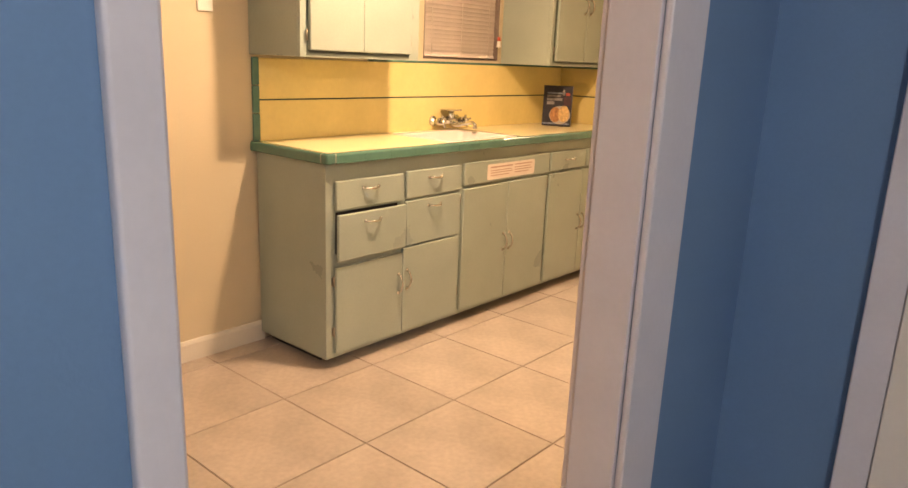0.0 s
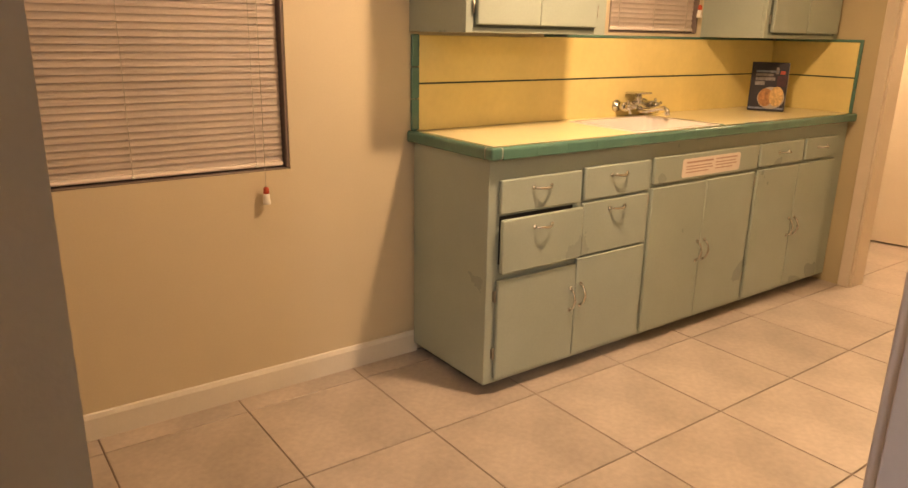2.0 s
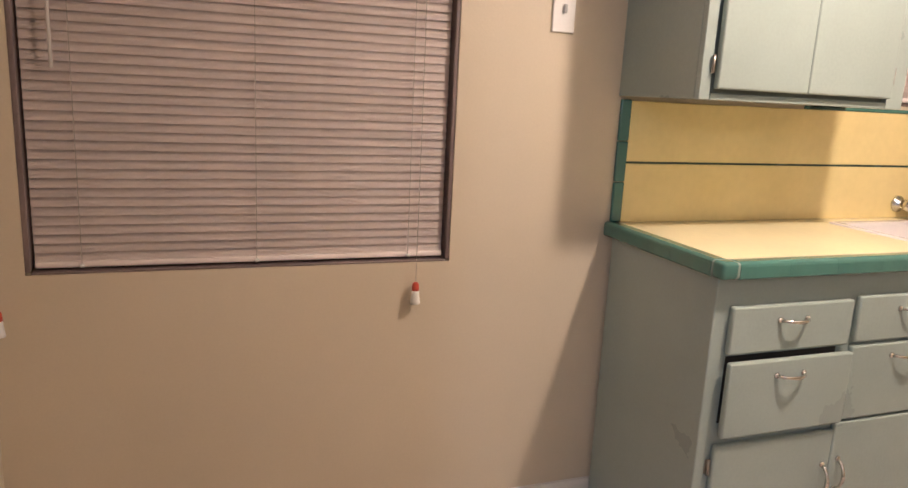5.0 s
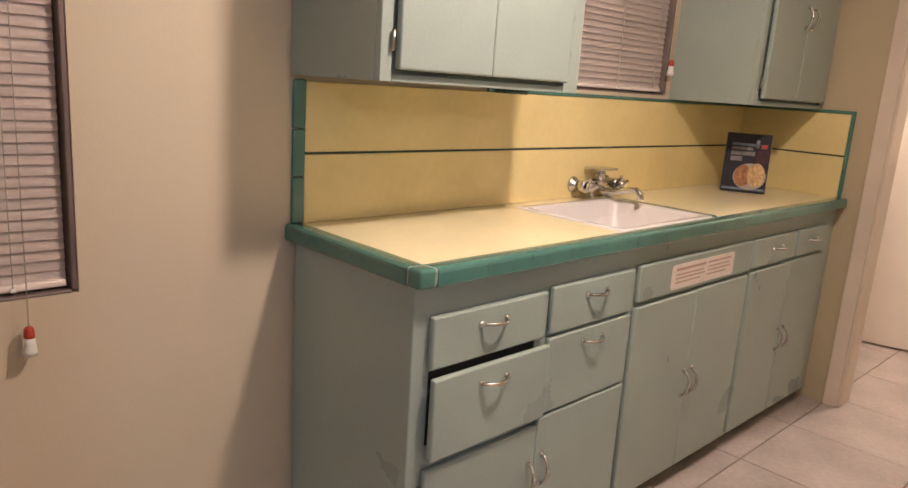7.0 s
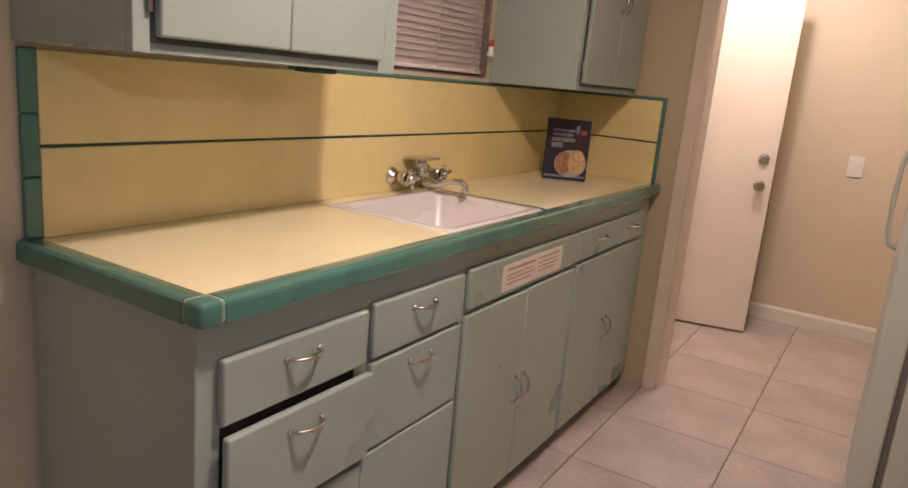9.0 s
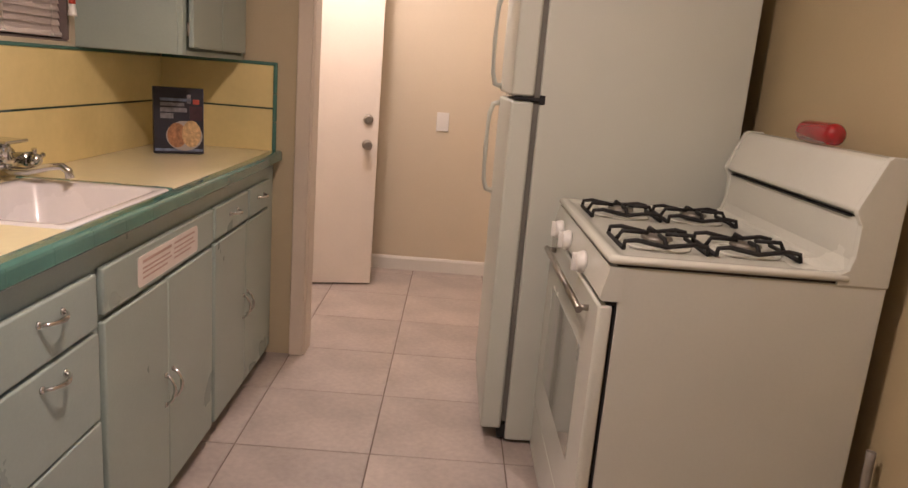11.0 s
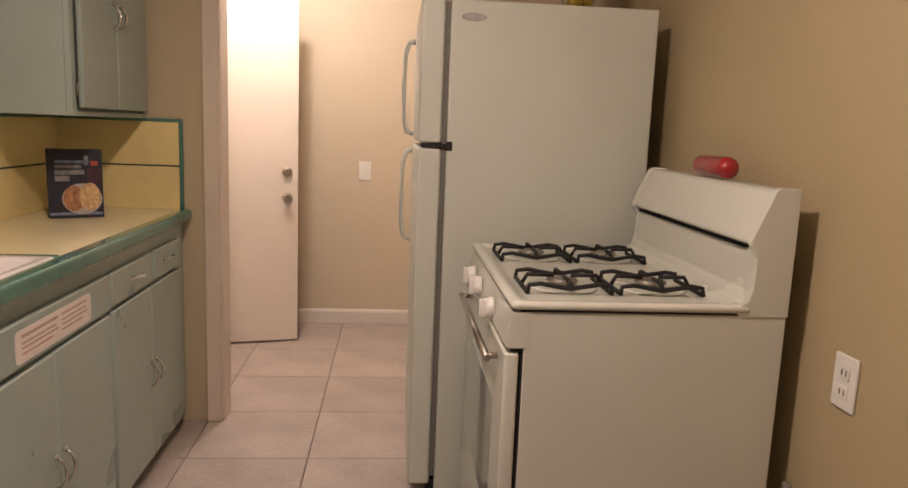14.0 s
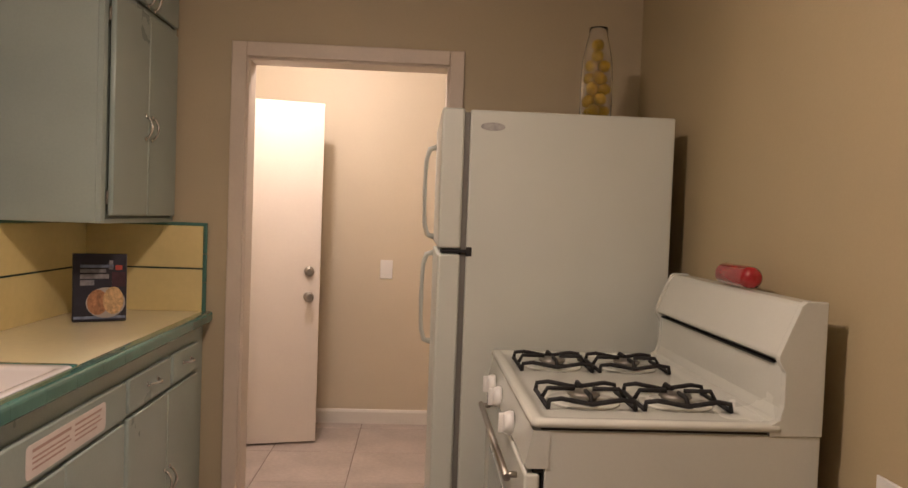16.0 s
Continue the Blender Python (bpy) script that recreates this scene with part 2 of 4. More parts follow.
def wall(name, x0, x1, y0, y1, z1, mat, label, holes=(), along="y"):
    """A wall with openings (a0, a1, z0, z1) that go right through it."""
    bm = bmesh.new()
    lo, hi = (y0, y1) if along == "y" else (x0, x1)
    cuts = sorted({lo, hi, *(h[0] for h in holes), *(h[1] for h in holes)})
    for a, b in zip(cuts, cuts[1:]):
        spans, z = [], 0.0
        for h in sorted((h for h in holes if h[0] <= a and b <= h[1]), key=lambda h: h[2]):
            if h[2] > z:
                spans.append((z, h[2]))
            z = h[3]
        spans.append((z, z1))
        for c, d in spans:
            box(*((x0, x1, a, b) if along == "y" else (a, b, y0, y1)), c, d, bm=bm)
    return tagged(part(name, bm, mat), label, "wall", kind="structure")


# ---------------------------------------------------------------- the setting
L, CEILING = 2.49, 2.50
EAST = 2.36
W1 = (-1.580, -0.520, 0.848, 2.02)
W2 = (0.222, 1.32, 0.885, 2.02)
W3 = (1.09, 1.762, 1.346, 2.06)
wall("wall_west", -0.14, 0.0, -1.80, L + 0.13, CEILING, BEIGE, "beige painted kitchen wall behind the counter", (W1, W3))
wall("wall_south", 0.0, 2.09, -1.80, -1.66, CEILING, BEIGE, "beige painted kitchen wall with a window", (W2,), "x")
DOORWAY = (-1.570, -0.600, 0.0, 2.08)
wall("wall_east", 2.09, 2.145, -1.80, 0.10, CEILING, BEIGE, "beige painted kitchen wall beside the doorway", (DOORWAY,))
wall("wall_blue", 2.1451, 2.20, -4.4, 0.068, CEILING, BLUE, "blue painted wall round the kitchen doorway", (DOORWAY,))
wall("wall_return", 2.145, EAST, 0.070, 0.10, CEILING, BEIGE, "short beige painted wall return", along="x")
wall("wall_stove", EAST, EAST + 0.12, 0.070, L + 0.13, CEILING, BEIGE_SHADED, "beige painted wall behind the stove, shade in its colour")
wall("wall_stub", 1.846, 1.892, -1.6598, -1.494, CEILING, BEIGE, "short beige painted wall beside the kitchen doorway", along="x")
NORTH = (0.653, 1.530, 0.0, 2.056)
wall("wall_north", 0.0, EAST, L, L + 0.13, CEILING, BEIGE_DIM, "beige painted wall with a cased doorway, shade dimmed into its colour", (NORTH,), "x")
wall("wall_hall_back", -0.4, 2.9, 4.16, 4.32, CEILING, BEIGE, "beige painted back wall of the hall", along="x")
wall("wall_hall_west", -0.06, 0.06, L + 0.13, 4.16, CEILING, BEIGE, "beige painted side wall of the hall")
wall("wall_hall_east", 2.50, 2.62, L + 0.13, 4.16, CEILING, BEIGE, "beige painted side wall of the hall")
wall("wall_blue_north", 2.20, 6.2, 0.010, 0.068, CEILING, BLUE, "blue painted wall of the next room", along="x")
wall("wall_blue_south", 2.20, 6.2, -4.4, -4.28, CEILING, BLUE, "blue painted wall of the next room", along="x")
wall("wall_blue_east", 6.2, 6.32, -4.4, 0.068, CEILING, BLUE, "blue painted wall of the next room")
tagged(part("ceiling", box(-0.14, 6.32, -4.4, 4.32, CEILING, CEILING + 0.1), CEIL), "off-white painted ceiling", "ceiling", kind="structure")
floor = tagged(part("floor", box(-0.14, 6.32, -4.4, 4.32, -0.12, -0.004), GROUT), "beige porcelain tile floor with dark grout joints", "floor", kind="structure")


def skirting(name, profile_side, a, b, label):
    """Baseboard with an eased top along one wall: profile_side gives the wall's axis, its face and the way out of it."""
    axis, face, out = profile_side
    prof = [(face, 0.0), (face + out * 0.014, 0.0), (face + out * 0.014, 0.078), (face + out * 0.008, 0.092), (face, 0.095)]
    return tagged(part(name, prism(prof, axis, a, b), TRIM), label, "baseboard", kind="structure")


skirting("baseboard", ("y", 0.0, 1), -1.66, 0.02, "white painted baseboard below the window")
skirting("baseboard", ("x", -1.66, 1), 0.014, 1.845, "white painted baseboard")
skirting("baseboard", ("x", 4.16, -1), 0.06, 2.50, "white painted baseboard in the hall")
skirting("baseboard", ("y", EAST, -1), 0.10, L, "white painted baseboard behind the stove")
skirting("baseboard", ("y", 2.09, -1), -0.44, 0.10, "white painted baseboard")
skirting("baseboard", ("y", 2.20, 1), -4.28, -1.64, "white painted baseboard in the blue room")
skirting("baseboard", ("y", 2.20, 1), -0.44, 0.01, "white painted baseboard in the blue room")


def casing_set(name, axis, a0, a1, top, faces, mat, label, w=0.072, line=0.016, w1=None):
    """Jamb lining and flat casings round a doorway. faces: wall face and the way out of it, for the two sides."""
    t = tagged(new(name), label, "door frame", kind="structure")
    (f0, o0), (f1, o1) = faces
    lo, hi = min(f0, f1), max(f0, f1)
    prof = lambda a, b, z0, z1, c, d, bev: box(*((c, d, a, b) if axis == "y" else (a, b, c, d)), z0, z1, bev)
    for p0, p1, q0, q1 in ((a0, a0 + line, 0, top - line), (a1 - line, a1, 0, top - line), (a0, a1, top - line, top)):
        part("jamb", prof(p0, p1, q0, q1, lo + 0.001, hi - 0.001, 0.002), mat, t)
    w1 = w1 or w
    for f, o in faces:
        c, d = sorted((f, f + o * 0.018))
        part("casing", prof(a0 - w + 0.006, a0 + 0.006, 0, top + w - 0.006, c, d, 0.004), mat, t)
        part("casing", prof(a1 - 0.006, a1 + w1 - 0.006, 0, top + w - 0.006, c, d, 0.004), mat, t)
        part("casing", prof(a0 + 0.0065, a1 - 0.0065, top - 0.006, top + w - 0.006, c, d, 0.004), mat, t)
    return t


casing_set("door_frame_blue", "y", DOORWAY[0], DOORWAY[1], DOORWAY[3], ((2.20, 1), (2.09, -1)), BLUE_CASING, "white painted casing of the kitchen doorway", w=0.048, w1=0.158)
casing_set("door_frame_hall", "x", NORTH[0], NORTH[1], NORTH[3], ((L, -1), (L + 0.13, 1)), CASING, "cream painted casing of the hall doorway", w=0.062)

# ---------------------------------------------------------------- windows and blinds
SLAT = 0.0225


def window(name, axis, face, out, hole, label, side):
    """Dark metal frame, glass, sill board and a closed mini blind inside the opening of a wall."""
    a0, a1, z0, z1 = hole
    t = tagged(new(name), label, "window", kind="structure")
    b = lambda a, c, zz0, zz1, d0, d1, bev=0.0: box(*((*sorted((face + out * d0, face + out * d1)), a, c) if axis == "y" else (a, c, *sorted((face + out * d0, face + out * d1)))), zz0, zz1, bev)
    for n, args in (("frame", (a0 + 0.0005, a0 + 0.03, z0, z1)), ("frame", (a1 - 0.03, a1 - 0.0005, z0, z1)), ("frame", (a0 + 0.031, a1 - 0.031, z0, z0 + 0.03)), ("frame", (a0 + 0.031, a1 - 0.031, z1 - 0.03, z1)), ("meeting_rail", (a0 + 0.031, a1 - 0.031, (z0 + z1) / 2 - 0.015, (z0 + z1) / 2 + 0.015))):
        part(n, b(*args, -0.11, -0.075, 0.003), FRAME, t)
    for n, args in (("reveal", (a0, a0 + 0.012, z0 + 0.006, z1)), ("reveal", (a1 - 0.012, a1, z0 + 0.006, z1))):
        part(n, b(*args, -0.0745, -0.003, 0.002), FRAME, t)
    part("reveal", b(a0 + 0.013, a1 - 0.013, z0, z0 + 0.006, -0.0745, -0.002, 0.002), FRAME, t)
    for zz in ((z0 + 0.031, (z0 + z1) / 2 - 0.016), ((z0 + z1) / 2 + 0.016, z1 - 0.031)):
        p = part("pane", b(a0 + 0.031, a1 - 0.031, *zz, -0.096, -0.092), PANE, t)
        p.visible_shadow = False
    return t


def blind(name, axis, face, out, hole, label, wand, drop=0.012):
    a0, a1, z0, z1 = hole[0] + 0.018, hole[1] - 0.018, hole[2] + drop, hole[3]
    mid = (face - out * 0.028)
    t = thing(name, ((mid, (a0 + a1) / 2, z0) if axis == "y" else ((a0 + a1) / 2, mid, z0)), label, "window blind", "window blinds")
    b = lambda a, c, zz0, zz1, d0, d1, bev=0.0: box(*((*sorted((mid + out * d0, mid + out * d1)), a, c) if axis == "y" else (a, c, *sorted((mid + out * d0, mid + out * d1)))), zz0, zz1, bev)
    part("head_rail", b(a0, a1, z1 - 0.028, z1 - 0.002, -0.013, 0.013, 0.003), VINYL, t)
    part("bottom_rail", b(a0, a1, z0, z0 + 0.016, -0.012, 0.012, 0.004), VINYL, t, "pale vinyl bottom rail")
    # one gently crowned slat, tilted nearly shut, its lower edge towards the room
    s = bmesh.new()
    rows = []
    for k in range(5):
        u = (k / 4 - 0.5) * 0.0275
        lift = 0.0016 * (1 - (2 * k / 4 - 1) ** 2)
        ca, sa = math.cos(radians(71)), math.sin(radians(71))
        d, h = u * ca + lift * sa, -u * sa + lift * ca
        rows.append((out * d, h))
    for end in (a0, a1):
        for d, h in rows:
            s.verts.new((d, end - (a0 + a1) / 2, h) if axis == "y" else (end - (a0 + a1) / 2, d, h))
    s.verts.ensure_lookup_table()
    for k in range(4):
        f = s.faces.new((s.verts[k], s.verts[k + 1], s.verts[k + 6], s.verts[k + 5]))
        f.smooth = True
    bmesh.ops.solidify(s, geom=s.faces[:], thickness=0.0006)
    for f in s.faces:
        f.smooth = False
    me = bpy.data.meshes.new("slat")
    s.to_mesh(me)
    s.free()
    me.materials.append(VINYL)
    n = int((z1 - 0.032 - z0 - 0.016) / SLAT)
    for i in range(n):
        ob = new("slat", me)
        ob.parent = t
        ob.location = (0, 0, 0.027 + i * SLAT + random.uniform(-0.0005, 0.0005))
    for f in (0.1, 0.5, 0.9):
        a = a0 + (a1 - a0) * f
        p0 = (mid + out * 0.0135, a, z0 + 0.008) if axis == "y" else (a, mid + out * 0.0135, z0 + 0.008)
        part("ladder_cord", tube([p0, (p0[0], p0[1], z1 - 0.02)], 0.0008, 6), CORD, t)
        c = (p0[0] + (out * 0.001 if axis == "y" else 0), p0[1] + (out * 0.001 if axis == "x" else 0), z0 + 0.002)
        part("rail_button", lathe([(0.007, 0), (0.007, 0.004), (0.004, 0.008)], c, seg=12), PLASTIC, t)
    if wand is not None:
        p = (mid + out * 0.022, wand, z1 - 0.03) if axis == "y" else (wand, mid + out * 0.022, z1 - 0.03)
        part("tilt_wand", tube([p, (p[0], p[1], 1.33 if z0 < 1.2 else 1.66)], 0.004, 6), PLASTIC, t, "clear-white plastic tilt wand")
    return t


def tassel(at, top, label="white pull cord ending in a red-capped plastic tassel"):
    """Blind pull: cord, red cap, translucent bell."""
    t = thing("blind_cord_tassel", at, label, "blind cord", "blind cords")
    x, y, z = at
    part("cord", tube([(x, y, z + 0.058), (x + 0.002, y, (z + top) / 2), (x, y, top)], 0.0011, 6), CORD, t)
    part("cap", lathe([(0.004, 0.062), (0.009, 0.058), (0.0105, 0.046), (0.0105, 0.038)][::-1], at, seg=14), RED_TAG, t, "red plastic cap")
    part("bell", lathe([(0.0145, 0.0), (0.0135, 0.01), (0.0112, 0.026), (0.0103, 0.0375)], at, seg=14), PLASTIC, t, "white plastic bell")
    return t


window("window_1", "y", 0.0, 1, W1, "dark framed window behind a closed blind", 1)
window("window_2", "x", -1.66, 1, W2, "dark framed window behind a closed blind", 1)
window("window_3", "y", 0.0, 1, W3, "small dark framed window over the sink", 1)
blind("window_blind", "y", 0.0, 1, W1, "closed pinkish white vinyl mini blind", -1.497)
blind("window_blind", "x", -1.66, 1, W2, "closed pinkish white vinyl mini blind above a white sill", None, 0.02)
blind("window_blind", "y", 0.0, 1, W3, "small pinkish white vinyl mini blind over the sink", None)
tagged(part("window_sill", box(W2[0] - 0.02, W2[1] + 0.02, -1.66, -1.615, W2[2] - 0.045, W2[2] + 0.002, 0.004), TRIM), "white painted window sill board", "window sill", kind="structure")
tassel((0.024, -0.625, 0.735), 1.99)
tassel((0.040, -1.634, 0.715), 1.99)
tassel((0.030, 1.724, 1.428), 2.03)

# ---------------------------------------------------------------- base cabinet
FRONT = 0.501
base = thing("base_cabinet", (0.27, 1.2, 0), "pale sage green painted wooden base cabinet along the wall", "cabinet")
part("toe_kick", box(0.03, 0.40, 0.05, L - 0.01, 0.0, 0.047), RECESS_SHADE, base, "recessed toe kick, shade in its near-black colour")
carcase = box(0.016, FRONT, 0.0, L - 0.004, 0.045, 0.912, 0.004)
# open at the top, where the sink hangs in
bmesh.ops.delete(carcase, geom=[f for f in carcase.faces if f.normal.z > 0.99], context="FACES")
part("body", carcase, SAGE, base)
# No opening is cut: a flat dark sheet paints the shade behind this drawer.
part("drawer_gap_shade", box(FRONT - 0.001, FRONT + 0.0006, 0.052, 0.418, 0.52, 0.702), DARK, base, "dark sheet painted as shade behind the drawer left ajar")


def bow_handle(parent, at, length, upright, stand=0.026):
    """Chrome bow pull with two feet."""
    x, y, z = at
    pts = []
    for k in range(9):
        s = k / 8
        u = (s - 0.5) * length
        d = stand * math.sin(math.pi * s) ** 0.6 if 0 < s < 1 else 0.0
        pts.append((x + 0.002 + d, y, z + u) if upright else (x + 0.002 + d, y + u, z))
    bm = tube(pts, [0.0052, 0.0046, 0.0044, 0.0052, 0.0062, 0.0052, 0.0044, 0.0046, 0.0052], 8)
    for p in (pts[0], pts[-1]):
        lathe([(0.0085, 0.0), (0.008, 0.003), (0.0045, 0.006)], (x, p[1], p[2]), "x", 12, bm)
    return part("handle", bm, CHROME, parent, "chrome bow pull")


def front_panel(name, y0, y1, z0, z1, open_by=0.0, handle=None, label=""):
    """Lipped door or drawer front; handle: (y, z, upright)."""
    x0 = FRONT + 0.0008 + open_by
    bm = box(x0, x0 + 0.019, y0, y1, z0, z1, 0.006, 3)
    ob = part(name, bm, SAGE, base, label)
    if open_by:
        side = bmesh.new()
        box(FRONT - 0.018, x0 - 0.001, y0 + 0.022, y0 + 0.034, z0 + 0.02, z1 - 0.03, bm=side)
        box(FRONT - 0.018, x0 - 0.001, y1 - 0.034, y1 - 0.022, z0 + 0.02, z1 - 0.03, bm=side)
        part("drawer_side", side, RECESS_SHADE, ob, "drawer sides, shade in their near-black colour")
    if handle:
        bow_handle(ob, (x0 + 0.019, handle[0], handle[1]), 0.088 if not handle[2] else 0.092, handle[2])
    return ob


front_panel("drawer", 0.043, 0.44, 0.711, 0.836, 0, (0.237, 0.796, False))
front_panel("drawer", 0.043, 0.447, 0.490, 0.694, 0.015, (0.237, 0.652, False), "drawer left slightly open")
front_panel("drawer", 0.461, 0.842, 0.714, 0.843, 0, (0.652, 0.803, False))
front_panel("drawer", 0.461, 0.843, 0.489, 0.704, 0, (0.652, 0.668, False))
front_panel("door", 0.043, 0.443, 0.066, 0.463, 0, (0.417, 0.317, True))
front_panel("door", 0.446, 0.845, 0.066, 0.482, 0, (0.473, 0.327, True))
front_panel("false_front", 0.871, 1.628, 0.732, 0.847)
front_panel("door", 0.871, 1.243, 0.066, 0.717, 0, (1.219, 0.389, True))
front_panel("door", 1.246, 1.621, 0.066, 0.719, 0, (1.271, 0.389, True))
front_panel("drawer", 1.649, 2.033, 0.736, 0.847, 0, (1.85, 0.798, False))
front_panel("drawer", 2.059, 2.364, 0.736, 0.847, 0, (2.214, 0.798, False))
front_panel("door", 1.649, 2.007, 0.066, 0.722, 0, (1.984, 0.394, True))
front_panel("door", 2.011, 2.364, 0.066, 0.722, 0, (2.035, 0.394, True))
for y, z in ((0.854, 0.67), (0.854, 0.18), (1.635, 0.67), (1.635, 0.18), (0.038, 0.40), (0.038, 0.17)):
    hg = tube([(FRONT + 0.008, y, z - 0.022), (FRONT + 0.008, y, z + 0.022)], 0.0045, 8)
    box(FRONT + 0.0005, FRONT + 0.003, y - 0.007, y + 0.007, z - 0.02, z + 0.02, bm=hg)
    part("hinge", hg, NICKEL, base, "dull metal hinge")

st = thing("notice_sticker", (FRONT + 0.0205, 1.263, 0.743), "pinkish white sticker with dark red writing on the cabinet", "sticker")
pts = []
for cy, cz, a in ((1.463, 0.813, 0), (1.063, 0.813, 90), (1.063, 0.757, 180), (1.463, 0.757, 270)):
    pts += [(cy + 0.013 * math.cos(radians(a + k * 30)), cz + 0.013 * math.sin(radians(a + k * 30))) for k in range(4)]
part("paper", prism(pts, "x", FRONT + 0.0199, FRONT + 0.0212), STICKER, st)
for i, (y0, y1, z, h) in enumerate(((1.078, 1.268, 0.805, 0.008), (1.288, 1.448, 0.807, 0.006), (1.078, 1.258, 0.789, 0.005), (1.288, 1.438, 0.792, 0.005), (1.078, 1.268, 0.777, 0.005), (1.288, 1.448, 0.779, 0.005), (1.078, 1.238, 0.763, 0.005), (1.288, 1.418, 0.765, 0.005))):
    part("writing_bar", box(FRONT + 0.0212, FRONT + 0.0218, y0, y1, z, z + h), PRINT_RED, st)

# ---------------------------------------------------------------- counter, edge tiles, backsplash
SINK = (0.075, 0.492, 0.790, 1.340)
TOP = 0.953
counter = thing("countertop", (0.28, 1.2, 0.91), "pale yellow ceramic countertop with jade green tile edging", "countertop")
for y0, y1, x0, x1 in ((0.022, SINK[2] - 0.002, 0.002, 0.494), (SINK[3] + 0.028, L - 0.002, 0.002, 0.494), (SINK[2], SINK[3], 0.002, SINK[0] - 0.002)):
    part("field", box(x0, x1, y0, y1, 0.914, TOP, 0.002, 1), CREAM_TOP, counter)
part("field", box(SINK[1] + 0.001, 0.494, SINK[2], SINK[3], 0.914, TOP - 0.003, 0.002, 1), CREAM_TOP, counter)


def edge_profile(o, s):
    """Rounded cap tile in section: o the outer face, s the way inwards."""
    pts = [(o + s * 0.047, TOP - 0.006), (o + s * 0.047, TOP + 0.0015), (o + s * 0.030, TOP + 0.004)]
    pts += [(o + s * (0.012 - 0.012 * math.sin(radians(a))), TOP - 0.008 + 0.012 * math.cos(radians(a))) for a in (0, 30, 60, 90)]
    pts += [(o, 0.917), (o + s * 0.004, 0.9125), (o + s * 0.016, 0.9125), (o + s * 0.016, TOP - 0.006)]
    return pts


n = 16
step = (L - 0.006 - 0.028) / n
for i in range(n):
    y = 0.028 + i * step
    part("edge_tile", prism(edge_profile(0.541, -1), "y", y + 0.0004, y + step - 0.0004), GREEN, counter)
for i in range(3):
    x = 0.003 + i * 0.164
    part("edge_tile", prism(edge_profile(-0.024, 1), "x", x + 0.0004, x + 0.1636), GREEN, counter)
part("corner_grout", box(0.488, 0.5398, -0.0228, 0.034, 0.9135, TOP + 0.0028, 0.009, 3), PALE_GROUT, counter, "pale grout round the corner tile")
part("corner_tile", box(0.4965, 0.5412, -0.0242, 0.0252, 0.9125, TOP + 0.004, 0.010, 3), GREEN, counter)
for i in range(3):
    x = 0.045 + i * 0.149
    part("border_tile", box(x + 0.001, x + 0.148, SINK[3] + 0.0005, SINK[3] + 0.0265, 0.914, TOP + 0.004, 0.004), GREEN, counter)

splash = thing("backsplash", (0.0, 1.2, TOP), "yellow ceramic backsplash with dark green liners and jade edging", "backsplash")
SPLASH = 1.320
for z0, z1 in ((TOP + 0.0005, 1.134), (1.1405, SPLASH)):
    part("panel", box(0.0005, 0.009, 0.028, L - 0.0098, z0, z1, 0.0015, 1), YELLOW, splash)
    part("panel", box(0.0005, 0.494, L - 0.009, L - 0.0005, z0, z1, 0.0015, 1), YELLOW, splash)
part("liner", box(0.0005, 0.0085, 0.028, L - 0.0098, 1.1342, 1.1403), LINER, splash, "thin dark green liner tile")
part("liner", box(0.0005, 0.494, L - 0.0085, L - 0.0005, 1.1342, 1.1403), LINER, splash, "thin dark green liner tile")
for i in range(3):
    z = TOP + 0.002 + i * 0.1230
    part("edge_tile", box(0.0005, 0.013, -0.008, 0.027, z + 0.001, z + 0.1225, 0.004), GREEN, splash)
    part("edge_tile", box(0.4945, 0.512, L - 0.013, L - 0.0005, z + 0.001, z + 0.1225, 0.004), GREEN, splash)
part("top_edge", box(0.0005, 0.012, 0.690, L - 0.0135, SPLASH + 0.0005, SPLASH + 0.0125, 0.003), GREEN, splash)
part("top_edge", box(0.0125, 0.5115, L - 0.013, L - 0.0005, SPLASH + 0.0005, SPLASH + 0.0145, 0.003), GREEN, splash)

sk = thing("sink", (0.3, 1.04, 0.78), "white porcelain drop-in kitchen sink", "sink")
x0, x1, y0, y1 = SINK
bm = bmesh.new()
def ring(inset, z, r, k=5):
    out = []
    for cx, cy, a in ((x1 - inset - r, y1 - inset - r, 0), (x0 + inset + r, y1 - inset - r, 90), (x0 + inset + r, y0 + inset + r, 180), (x1 - inset - r, y0 + inset + r, 270)):
        out += [bm.verts.new((cx + r * math.cos(radians(a + 90 * j / k)), cy + r * math.sin(radians(a + 90 * j / k)), z)) for j in range(k + 1)]
    return out
rings = [ring(0.001, 0.915, 0.01), ring(0.0, TOP + 0.001, 0.01), ring(0.004, TOP + 0.005, 0.012), ring(0.028, TOP + 0.003, 0.03), ring(0.036, TOP - 0.008, 0.04), ring(0.046, 0.82, 0.045), ring(0.075, 0.785, 0.05), ring(0.12, 0.78, 0.05)]
for lo, hi in zip(rings, rings[1:]):
    for k in range(len(lo)):
        f = bm.faces.new((lo[k], lo[(k + 1) % len(lo)], hi[(k + 1) % len(lo)], hi[k]))
        f.smooth = True
bm.faces.new(rings[-1])
part("basin", bm, PORCELAIN, sk)
part("drain", lathe([(0.038, 0.0), (0.036, 0.004), (0.026, 0.003), (0.024, 0.001)], ((x0 + x1) / 2, 1.04, 0.7805), seg=20), CHROME, sk, "chrome drain ring")

